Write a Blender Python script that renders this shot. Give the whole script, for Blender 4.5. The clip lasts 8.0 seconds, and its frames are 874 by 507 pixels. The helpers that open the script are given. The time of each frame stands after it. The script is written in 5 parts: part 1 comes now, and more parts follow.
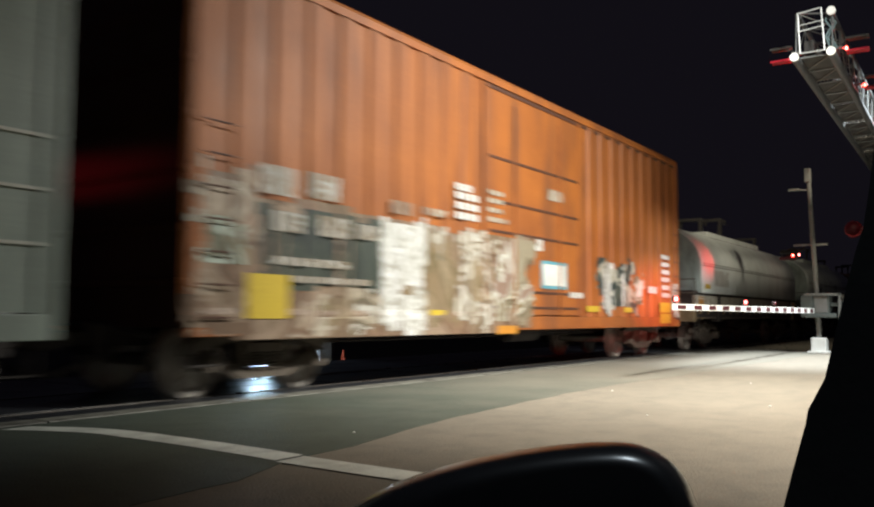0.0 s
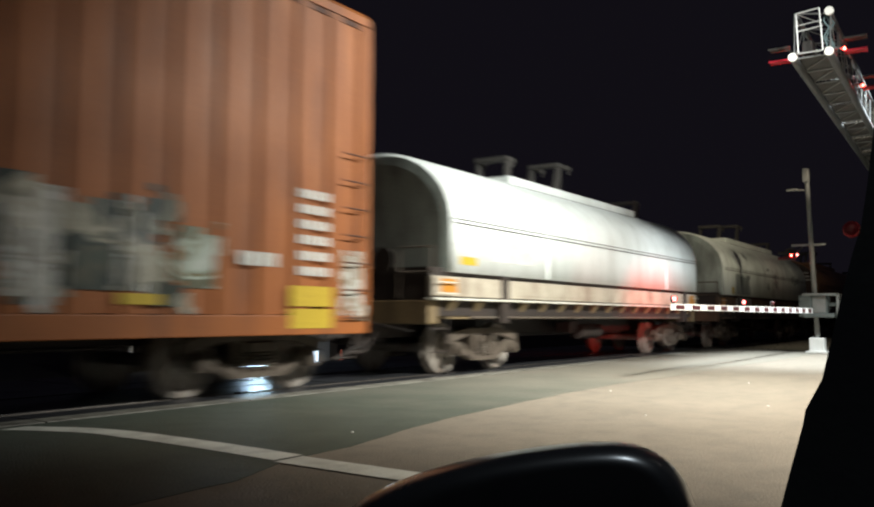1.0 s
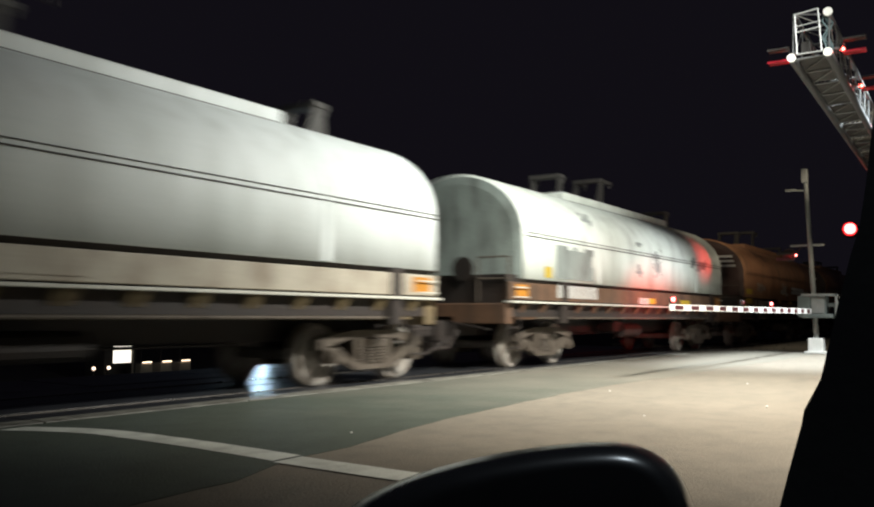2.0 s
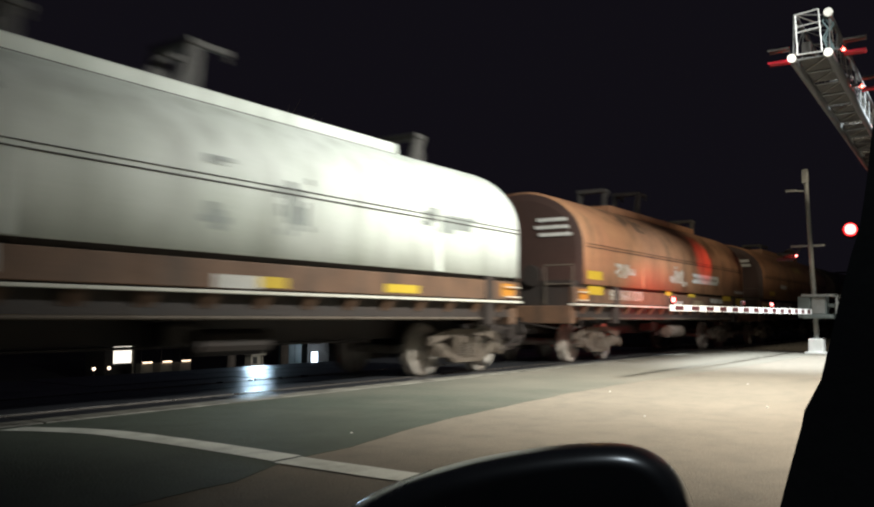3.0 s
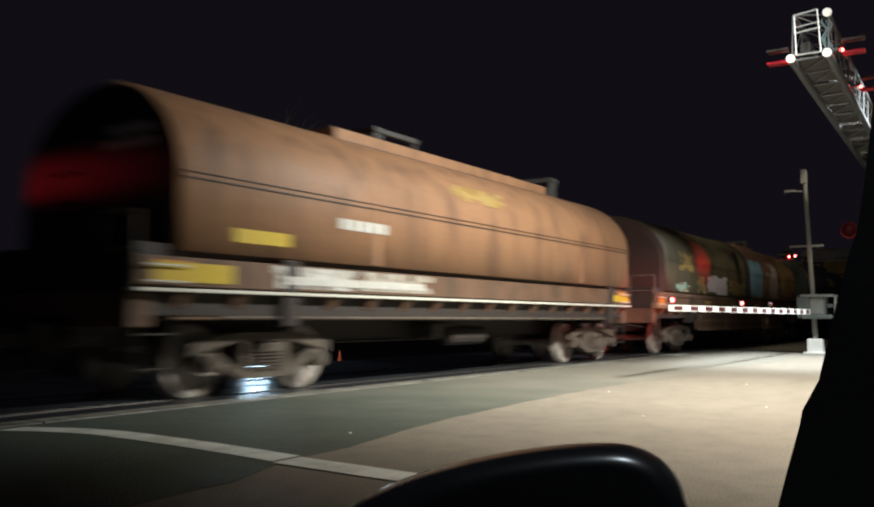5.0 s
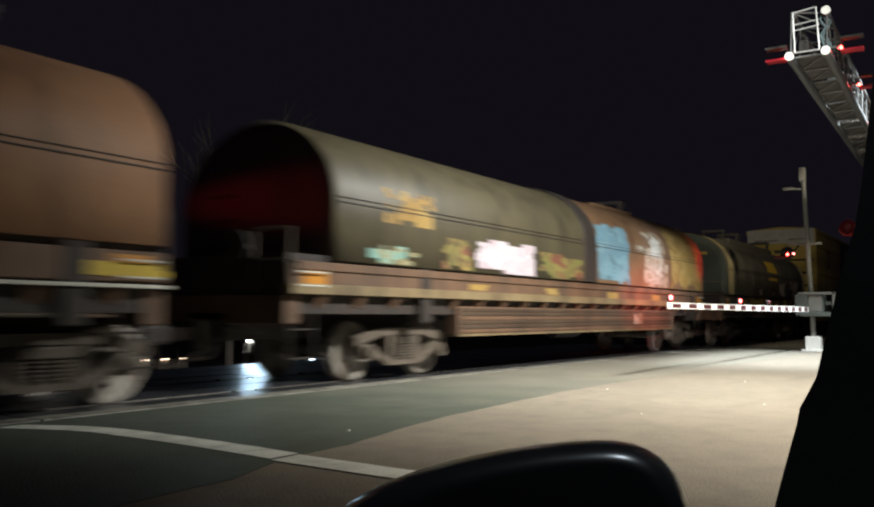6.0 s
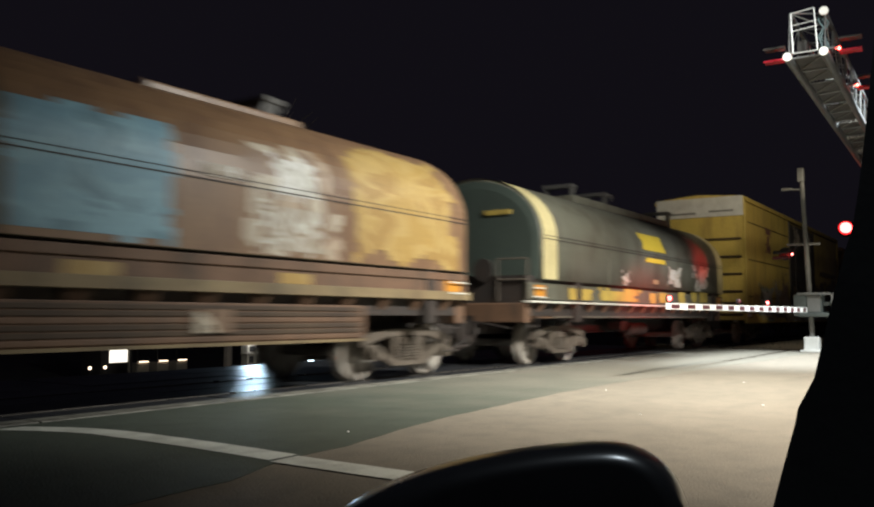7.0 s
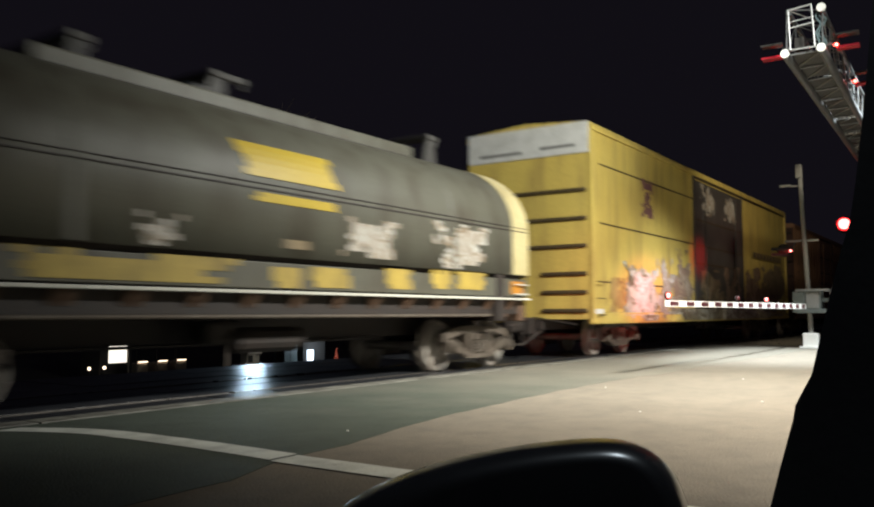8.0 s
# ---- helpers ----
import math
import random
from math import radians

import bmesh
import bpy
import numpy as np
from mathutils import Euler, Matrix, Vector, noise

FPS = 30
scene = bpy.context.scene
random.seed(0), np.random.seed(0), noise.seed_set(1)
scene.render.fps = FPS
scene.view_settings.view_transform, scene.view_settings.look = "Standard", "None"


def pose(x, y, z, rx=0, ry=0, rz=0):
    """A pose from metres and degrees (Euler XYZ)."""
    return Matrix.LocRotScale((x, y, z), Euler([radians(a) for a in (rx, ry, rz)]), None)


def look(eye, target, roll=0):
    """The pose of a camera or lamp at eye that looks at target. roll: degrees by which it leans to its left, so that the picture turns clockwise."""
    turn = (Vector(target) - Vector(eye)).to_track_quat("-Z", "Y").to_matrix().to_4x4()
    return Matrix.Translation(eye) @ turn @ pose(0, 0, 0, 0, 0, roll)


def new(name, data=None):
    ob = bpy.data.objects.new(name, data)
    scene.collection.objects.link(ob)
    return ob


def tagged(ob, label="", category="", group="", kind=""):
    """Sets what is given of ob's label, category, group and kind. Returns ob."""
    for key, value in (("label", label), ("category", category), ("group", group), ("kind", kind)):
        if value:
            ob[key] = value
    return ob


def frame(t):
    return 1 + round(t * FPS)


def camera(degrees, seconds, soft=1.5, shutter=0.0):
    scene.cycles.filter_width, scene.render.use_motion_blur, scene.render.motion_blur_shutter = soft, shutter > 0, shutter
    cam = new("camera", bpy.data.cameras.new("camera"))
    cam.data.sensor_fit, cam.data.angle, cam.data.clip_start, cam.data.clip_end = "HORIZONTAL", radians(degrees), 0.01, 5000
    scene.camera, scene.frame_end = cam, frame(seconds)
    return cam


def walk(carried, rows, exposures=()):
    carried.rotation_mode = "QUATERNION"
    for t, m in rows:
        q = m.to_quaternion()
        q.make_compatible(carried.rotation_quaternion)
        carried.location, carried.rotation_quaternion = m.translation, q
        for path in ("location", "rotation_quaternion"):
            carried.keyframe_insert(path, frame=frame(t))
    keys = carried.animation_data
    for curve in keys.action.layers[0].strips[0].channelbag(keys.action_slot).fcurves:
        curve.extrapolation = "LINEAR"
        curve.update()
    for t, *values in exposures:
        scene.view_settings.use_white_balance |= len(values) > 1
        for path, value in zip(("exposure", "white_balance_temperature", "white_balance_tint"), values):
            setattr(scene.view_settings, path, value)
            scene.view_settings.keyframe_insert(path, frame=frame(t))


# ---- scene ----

# camera: held by the open window of a standing car, drifting slightly
cam = camera(55.93, 8.0, soft=2.1, shutter=0.65)
walk(cam, [
    (0, pose(0.0000, -0.0000, 0.981, 94.333, -0.265, -55.262)),
    (0.5, pose(0.0001, -0.0002, 0.981, 94.334, -0.275, -55.315)),
    (1, pose(0.0002, -0.0003, 0.981, 94.331, -0.271, -55.368)),
    (1.5, pose(0.0003, -0.0004, 0.981, 94.340, -0.272, -55.435)),
    (3, pose(0.0003, -0.0005, 0.981, 94.384, -0.300, -55.420)),
    (3.5, pose(0.0004, -0.0006, 0.981, 94.378, -0.293, -55.418)),
    (4, pose(0.0005, -0.0007, 0.981, 94.402, -0.300, -55.435)),
    (4.5, pose(0.0006, -0.0008, 0.981, 94.440, -0.312, -55.462)),
    (6, pose(0.0009, -0.0013, 0.981, 94.227, -0.315, -55.585)),
    (6.5, pose(0.0010, -0.0015, 0.981, 94.262, -0.300, -55.631)),
    (7, pose(0.0012, -0.0017, 0.981, 94.299, -0.225, -55.664)),
    (7.5, pose(0.0014, -0.0021, 0.981, 94.282, -0.108, -55.715)),
    (8, pose(0.0017, -0.0025, 0.981, 94.197, 0.107, -55.725)),
])

# ---- the plan ----
SPEED = 12.787          # the train, metres a second, towards -x
SIDE = 7.117            # near side of the cars
HALF = 1.576            # half a car's width
MID = SIDE + HALF       # middle of the track
RAIL = (MID - 0.755, MID + 0.755)

# ---- world and lights ----
world = bpy.data.worlds.new("night_sky")
scene.world = world
world.use_nodes = True
world.node_tree.nodes["Background"].inputs[0].default_value = (0.0050, 0.0043, 0.0066, 1)
world.node_tree.nodes["Background"].inputs[1].default_value = 1.05


def lamp(name, kind, eye, target, power, colour, size=0.1, cone=90, blend=0.5):
    data = bpy.data.lights.new(name, kind)
    data.energy, data.color = power, colour
    if kind == "SPOT":
        data.spot_size, data.spot_blend, data.shadow_soft_size = radians(cone), blend, size
    else:
        data.shadow_soft_size = size
    ob = new(name, data)
    ob.matrix_world = look(eye, target)
    return ob


# lamps assumed beside the road, out of view: a tall lamp over the crossing, street lamps over the road
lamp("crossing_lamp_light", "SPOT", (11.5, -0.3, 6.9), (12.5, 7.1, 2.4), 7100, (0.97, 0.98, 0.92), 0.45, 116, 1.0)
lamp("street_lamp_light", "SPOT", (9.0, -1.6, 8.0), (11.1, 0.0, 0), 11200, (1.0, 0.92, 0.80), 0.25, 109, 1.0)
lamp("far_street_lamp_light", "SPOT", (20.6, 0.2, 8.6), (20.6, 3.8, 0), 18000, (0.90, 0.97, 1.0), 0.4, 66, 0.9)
# extra fill at the far lamp, added to brighten the distant cars
lamp("far_car_fill_light", "SPOT", (20.8, 0.1, 8.5), (30.0, 7.3, 3.6), 2500, (1.0, 0.88, 0.66), 0.25, 64, 1.0)
# unseen narrow beam, added only for the highlight on the door mirror
lamp("mirror_highlight_light", "SPOT", (1.2, -2.45, 6.6), (0.53, 0.2, 0.85), 850, (0.80, 0.92, 1.0), 0.3, 14, 0.8)
# red crossing signals: the lamps along the gate arm, and a lens assumed behind the mast's flasher for the red patch on
# the cars
lamp("gate_tip_glow", "SPOT", (12.75, 4.42, 1.36), (17.5, 7.1, 1.5), 150, (1.0, 0.05, 0.03), 0.06, 50, 0.9)
arm_red = lamp("gate_arm_glow", "SPOT", (19.0, 4.50, 1.40), (19.6, 7.1, 1.42), 460, (1.0, 0.05, 0.03), 0.06, 96, 1.0)
arm_red.matrix_world = arm_red.matrix_world @ Matrix.Diagonal((1.0, 0.42, 1.0, 1.0))
mast_red = lamp("mast_flasher_glow", "SPOT", (25.0, 5.0, 2.85), (24.1, 7.12, 2.6), 260, (1.0, 0.03, 0.03), 0.10, 58, 1.0)
mast_red.matrix_world = mast_red.matrix_world @ Matrix.Diagonal((0.66, 0.60, 1.0, 1.0))
# assumed signal across the track, out of view, squeezed to a band on car ends
far_red = lamp("far_side_signal_glow", "SPOT", (2.6, 14.2, 2.8), (7.0, 8.7, 2.6), 170, (1.0, 0.03, 0.05), 0.12, 40, 0.9)
far_red.matrix_world = far_red.matrix_world @ Matrix.Diagonal((1.0, 0.18, 1.0, 1.0))


# ---- materials ----
def material(name, colour, rough=0.6, metal=0.0, second=None, amount=0.5, scale=1.2, fine=30.0, bump=0.1, dirt=None, dirt_amount=0.0, streak=1.0):
    """A surface with blotches of a second colour, fine grain, streaky dirt and a slight relief."""
    m = bpy.data.materials.new(name)
    m.use_nodes = True
    nodes, links = m.node_tree.nodes, m.node_tree.links
    shader = nodes["Principled BSDF"]
    where = nodes.new("ShaderNodeTexCoord")
    second = second or tuple(c * 0.65 for c in colour)
    big = nodes.new("ShaderNodeTexNoise")
    big.inputs["Scale"].default_value, big.inputs["Detail"].default_value = scale, 6
    links.new(where.outputs["Object"], big.inputs["Vector"])
    ramp = nodes.new("ShaderNodeValToRGB")
    ramp.color_ramp.elements[0].position, ramp.color_ramp.elements[1].position = 0.35, 0.7
    links.new(big.outputs["Fac"], ramp.inputs["Fac"])
    scaled = nodes.new("ShaderNodeMath")
    scaled.operation = "MULTIPLY"
    scaled.inputs[1].default_value = amount
    links.new(ramp.outputs["Color"], scaled.inputs[0])
    mix = nodes.new("ShaderNodeMix")
    mix.data_type = "RGBA"
    mix.inputs["A"].default_value, mix.inputs["B"].default_value = (*colour, 1), (*second, 1)
    links.new(scaled.outputs[0], mix.inputs["Factor"])
    last = mix.outputs["Result"]
    small = nodes.new("ShaderNodeTexNoise")
    small.inputs["Scale"].default_value, small.inputs["Detail"].default_value = fine, 4
    links.new(where.outputs["Object"], small.inputs["Vector"])
    grain = nodes.new("ShaderNodeMix")
    grain.data_type, grain.blend_type = "RGBA", "OVERLAY"
    grain.inputs["Factor"].default_value = 0.35
    links.new(last, grain.inputs["A"])
    links.new(small.outputs["Color"], grain.inputs["B"])
    hue = nodes.new("ShaderNodeRGBToBW")
    links.new(small.outputs["Color"], hue.inputs[0])
    links.new(hue.outputs[0], grain.inputs["B"])
    last = grain.outputs["Result"]
    if dirt:
        spread = nodes.new("ShaderNodeMapping")
        spread.inputs["Scale"].default_value = (2.2, 2.2, 2.2 / streak)
        links.new(where.outputs["Object"], spread.inputs["Vector"])
        rain = nodes.new("ShaderNodeTexNoise")
        rain.inputs["Scale"].default_value, rain.inputs["Detail"].default_value = 1.6, 8
        links.new(spread.outputs[0], rain.inputs["Vector"])
        cut = nodes.new("ShaderNodeValToRGB")
        cut.color_ramp.elements[0].position, cut.color_ramp.elements[1].position = 0.46, 0.72
        links.new(rain.outputs["Fac"], cut.inputs["Fac"])
        much = nodes.new("ShaderNodeMath")
        much.operation = "MULTIPLY"
        much.inputs[1].default_value = dirt_amount
        links.new(cut.outputs["Color"], much.inputs[0])
        soil = nodes.new("ShaderNodeMix")
        soil.data_type = "RGBA"
        soil.inputs["B"].default_value = (*dirt, 1)
        links.new(much.outputs[0], soil.inputs["Factor"])
        links.new(last, soil.inputs["A"])
        last = soil.outputs["Result"]
    links.new(last, shader.inputs["Base Color"])
    gloss = nodes.new("ShaderNodeMapRange")
    gloss.inputs["To Min"].default_value, gloss.inputs["To Max"].default_value = max(0.03, rough - 0.12), min(1, rough + 0.12)
    links.new(big.outputs["Fac"], gloss.inputs["Value"])
    links.new(gloss.outputs[0], shader.inputs["Roughness"])
    shader.inputs["Metallic"].default_value = metal
    if bump:
        relief = nodes.new("ShaderNodeBump")
        relief.inputs["Strength"].default_value, relief.inputs["Distance"].default_value = bump, 0.02
        links.new(small.outputs["Fac"], relief.inputs["Height"])
        links.new(relief.outputs[0], shader.inputs["Normal"])
    return m


def glow(name, colour, strength):
    m = bpy.data.materials.new(name)
    m.use_nodes = True
    shader = m.node_tree.nodes["Principled BSDF"]
    shader.inputs["Base Color"].default_value = (*colour, 1)
    shader.inputs["Emission Color"].default_value = (*colour, 1)
    shader.inputs["Emission Strength"].default_value = strength
    return m


def spray(name, colours, scale=2.0, rough=0.55):
    """Spray paint: hard-edged fields of several colours."""
    m = bpy.data.materials.new(name)
    m.use_nodes = True
    nodes, links = m.node_tree.nodes, m.node_tree.links
    shader = nodes["Principled BSDF"]
    where = nodes.new("ShaderNodeTexCoord")
    wave = nodes.new("ShaderNodeTexNoise")
    wave.inputs["Scale"].default_value, wave.inputs["Detail"].default_value, wave.inputs["Distortion"].default_value = scale, 1.5, 1.6
    links.new(where.outputs["Object"], wave.inputs["Vector"])
    ramp = nodes.new("ShaderNodeValToRGB")
    ramp.color_ramp.interpolation = "CONSTANT"
    while len(ramp.color_ramp.elements) < len(colours):
        ramp.color_ramp.elements.new(0.5)
    for i, c in enumerate(colours):
        ramp.color_ramp.elements[i].position = 0.0 if i == 0 else 0.34 + 0.32 * i / len(colours)
        ramp.color_ramp.elements[i].color = (*c, 1)
    links.new(wave.outputs["Fac"], ramp.inputs["Fac"])
    fine = nodes.new("ShaderNodeTexNoise")
    fine.inputs["Scale"].default_value = 14
    links.new(where.outputs["Object"], fine.inputs["Vector"])
    grain = nodes.new("ShaderNodeMix")
    grain.data_type, grain.blend_type = "RGBA", "OVERLAY"
    grain.inputs["Factor"].default_value = 0.25
    links.new(ramp.outputs["Color"], grain.inputs["A"])
    links.new(fine.outputs["Fac"], grain.inputs["B"])
    links.new(grain.outputs["Result"], shader.inputs["Base Color"])
    shader.inputs["Roughness"].default_value = rough
    return m


RUST = (0.10, 0.045, 0.02)
GRIME = (0.035, 0.028, 0.022)
M_old_asphalt = material("old_asphalt", (0.215, 0.19, 0.15), 0.85, 0, (0.16, 0.142, 0.112), 0.7, 0.5, 55, 0.5, (0.125, 0.115, 0.095), 0.5)


def graded_apron(name, fresh, worn):
    """Patched asphalt whose colour goes from fresh to the paler worn towards +x, in blotches."""
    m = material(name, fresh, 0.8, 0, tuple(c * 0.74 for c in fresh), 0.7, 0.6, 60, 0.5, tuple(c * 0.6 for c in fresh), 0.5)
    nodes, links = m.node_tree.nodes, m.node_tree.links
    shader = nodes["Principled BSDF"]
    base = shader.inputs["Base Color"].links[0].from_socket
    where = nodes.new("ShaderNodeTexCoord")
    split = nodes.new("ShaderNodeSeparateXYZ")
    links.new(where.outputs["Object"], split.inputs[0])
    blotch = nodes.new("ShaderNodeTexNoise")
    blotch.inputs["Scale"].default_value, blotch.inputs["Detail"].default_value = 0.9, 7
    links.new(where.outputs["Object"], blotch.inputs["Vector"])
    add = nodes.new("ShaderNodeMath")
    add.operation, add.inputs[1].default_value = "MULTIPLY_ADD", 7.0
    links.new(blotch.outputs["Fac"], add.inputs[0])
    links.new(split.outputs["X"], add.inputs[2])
    along_x = nodes.new("ShaderNodeMapRange")
    along_x.inputs["From Min"].default_value, along_x.inputs["From Max"].default_value = 10.0, 17.0
    links.new(add.outputs[0], along_x.inputs["Value"])
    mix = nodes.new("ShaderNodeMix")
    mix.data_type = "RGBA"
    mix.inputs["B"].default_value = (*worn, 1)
    links.new(along_x.outputs[0], mix.inputs["Factor"])
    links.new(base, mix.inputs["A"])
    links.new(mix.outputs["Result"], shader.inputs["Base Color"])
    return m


M_apron = graded_apron("patched_asphalt", (0.074, 0.090, 0.070), (0.185, 0.173, 0.140))
M_ground = material("dark_ground", (0.04, 0.038, 0.033), 0.9, 0, (0.025, 0.024, 0.02), 0.6, 0.3, 12, 0.6)
M_stripe = material("road_paint", (0.74, 0.76, 0.69), 0.7, 0, (0.58, 0.60, 0.54), 0.7, 2.5, 40, 0.3, (0.25, 0.25, 0.22), 0.5)
M_concrete = material("panel_concrete", (0.24, 0.235, 0.20), 0.55, 0, (0.13, 0.125, 0.11), 0.8, 1.5, 40, 0.4, GRIME, 0.7)
M_rubber = material("crossing_rubber", (0.03, 0.032, 0.036), 0.37, 0, (0.018, 0.019, 0.022), 0.7, 1.5, 14, 0.4)
M_rail = material("rail_steel", (0.32, 0.30, 0.28), 0.3, 0.9, RUST, 0.3, 4, 30, 0.1)
M_orange = material("boxcar_orange", (0.345, 0.106, 0.018), 0.6, 0, (0.205, 0.058, 0.010), 0.75, 0.8, 24, 0.08, (0.144, 0.050, 0.019), 0.85, 6)
# dark orange for door seams and the painted-in shade of eave and ribs
M_orange_dark = material("boxcar_orange_shade_seam", (0.07, 0.025, 0.012), 0.7, 0)
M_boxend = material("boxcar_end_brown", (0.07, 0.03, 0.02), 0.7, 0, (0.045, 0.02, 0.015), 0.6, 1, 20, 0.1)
M_yellow = material("boxcar_yellow", (0.575, 0.440, 0.108), 0.5, 0, (0.480, 0.350, 0.080), 0.6, 0.9, 24, 0.08, (0.176, 0.112, 0.047), 0.5, 6)
# dark yellow-brown for seams and the painted-in shade of eave and ribs
M_yellow_shade_seam = material("yellow_rib_shade", (0.06, 0.04, 0.015), 0.7)
M_white = material("car_white", (0.748, 0.792, 0.781), 0.6, 0, (0.616, 0.671, 0.649), 0.6, 0.8, 24, 0.06, (0.374, 0.385, 0.352), 0.35, 5)
M_offwhite = material("car_pale_green_white", (0.742, 0.786, 0.738), 0.6, 0, (0.560, 0.616, 0.538), 0.6, 0.9, 24, 0.06, (0.280, 0.291, 0.258), 0.45, 4)
M_salmon = material("cover_faded_red", (0.350, 0.180, 0.092), 0.62, 0, (0.275, 0.125, 0.069), 0.7, 0.9, 24, 0.06, (0.163, 0.090, 0.049), 0.85, 4)
M_brown = material("cover_faded_brown", (0.290, 0.150, 0.077), 0.62, 0, (0.227, 0.118, 0.059), 0.7, 0.9, 24, 0.06, (0.134, 0.071, 0.042), 0.85, 4)
M_olive = material("cover_olive_grey", (0.080, 0.067, 0.037), 0.55, 0, (0.059, 0.048, 0.027), 0.7, 0.9, 24, 0.06, (0.033, 0.027, 0.016), 0.85, 4)
M_ochre = material("cover_ochre", (0.194, 0.117, 0.064), 0.45, 0, (0.160, 0.089, 0.046), 0.7, 0.9, 24, 0.06, (0.097, 0.052, 0.034), 0.85, 4)
M_grey = material("cover_grey", (0.101, 0.098, 0.074), 0.55, 0, (0.080, 0.077, 0.057), 0.6, 0.9, 24, 0.06, (0.055, 0.046, 0.031), 0.85, 4)
M_greygreen = material("boxcar_grey_green", (0.338, 0.390, 0.338), 0.5, 0, (0.260, 0.299, 0.260), 0.6, 0.9, 24, 0.06, (0.130, 0.143, 0.117), 0.5, 4)
M_endgreen = material("cover_end_green_grey", (0.34, 0.40, 0.37), 0.6, 0, (0.22, 0.26, 0.24), 0.6, 1, 24, 0.06, GRIME, 0.5, 3)
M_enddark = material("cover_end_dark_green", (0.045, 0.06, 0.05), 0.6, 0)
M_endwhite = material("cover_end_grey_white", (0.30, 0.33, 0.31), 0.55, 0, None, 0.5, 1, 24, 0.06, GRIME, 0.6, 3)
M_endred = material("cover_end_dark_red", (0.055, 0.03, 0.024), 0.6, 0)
M_rustsill = material("sill_rust", (0.145, 0.080, 0.046), 0.7, 0, (0.082, 0.045, 0.026), 0.7, 2, 24, 0.15, GRIME, 0.6, 2)
M_board = material("weathered_side_boards", (0.043, 0.025, 0.015), 0.75, 0, (0.081, 0.053, 0.031), 0.8, 1.1, 24, 0.2, (0.025, 0.015, 0.010), 0.6, 2)
M_palesill = material("sill_dirty_white", (0.46, 0.42, 0.34), 0.6, 0, (0.30, 0.26, 0.20), 0.7, 2, 24, 0.1, (0.16, 0.11, 0.07), 0.6, 2)
M_cream = material("end_band_cream", (0.52, 0.45, 0.24), 0.5, 0, (0.42, 0.34, 0.16), 0.6, 1.5, 24, 0.06, (0.2, 0.15, 0.08), 0.4, 3)
M_tansill = material("sill_tan", (0.218, 0.164, 0.085), 0.65, 0, (0.134, 0.091, 0.048), 0.7, 2, 24, 0.1, GRIME, 0.6, 2)
M_yellowsill = material("sill_yellow", (0.440, 0.320, 0.064), 0.6, 0, (0.304, 0.216, 0.056), 0.6, 2, 24, 0.1, GRIME, 0.5, 2)
M_under = material("underframe_black", (0.022, 0.018, 0.016), 0.7, 0, (0.04, 0.025, 0.018), 0.6, 3, 30, 0.3)
M_truck = material("truck_dusty_steel", (0.105, 0.086, 0.066), 0.8, 0, (0.083, 0.062, 0.046), 0.7, 3, 30, 0.35, GRIME, 0.5)
M_truck_dark = material("bracket_grey_unlit", (0.055, 0.052, 0.047), 0.7, 0, (0.033, 0.030, 0.028), 0.7, 3, 30, 0.2)
M_wheel = material("wheel_steel", (0.40, 0.37, 0.33), 0.6, 0.1, (0.16, 0.12, 0.09), 0.6, 4, 30, 0.2)
M_edge = material("walkway_edge_white", (0.62, 0.61, 0.54), 0.5, 0, (0.45, 0.43, 0.36), 0.6, 3, 24, 0.05)
M_patch_yellow = material("reflective_yellow", (0.50, 0.36, 0.035), 0.45, 0, (0.480, 0.320, 0.024), 0.4, 3, 30, 0)
M_patch_orange = material("reflective_orange", (0.490, 0.210, 0.028), 0.45, 0, None, 0.4, 3, 30, 0)
M_patch_white = material("stencil_white", (0.612, 0.612, 0.578), 0.5, 0, (0.425, 0.425, 0.391), 0.6, 4, 30, 0)
M_patch_blue = material("placard_blue", (0.10, 0.30, 0.36), 0.5, 0)
M_patch_dark = material("stencil_dark", (0.05, 0.045, 0.04), 0.6, 0)
M_tag_cream = spray("tag_cream_white", [(0.40, 0.37, 0.31), (0.17, 0.13, 0.085), (0.44, 0.42, 0.37), (0.12, 0.095, 0.06), (0.33, 0.28, 0.21)], 1.1)
M_tag_coat = spray("tag_tan_coat", [(0.19, 0.12, 0.075), (0.12, 0.07, 0.04), (0.25, 0.18, 0.125), (0.15, 0.10, 0.06)], 0.9)
M_tag_bottle = spray("tag_bottle_green", [(0.026, 0.036, 0.026), (0.040, 0.048, 0.034), (0.018, 0.025, 0.020)], 1.2)
M_tag_khaki = spray("tag_khaki", [(0.19, 0.135, 0.075), (0.135, 0.10, 0.05), (0.24, 0.18, 0.11)], 0.9)
M_tag_smoke = spray("tag_smoke_grey", [(0.09, 0.095, 0.09), (0.16, 0.165, 0.15), (0.06, 0.062, 0.06)], 0.7)
M_logo_plum = material("logo_plum", (0.15, 0.06, 0.07), 0.5, 0, (0.24, 0.14, 0.08), 0.6, 5, 30, 0)
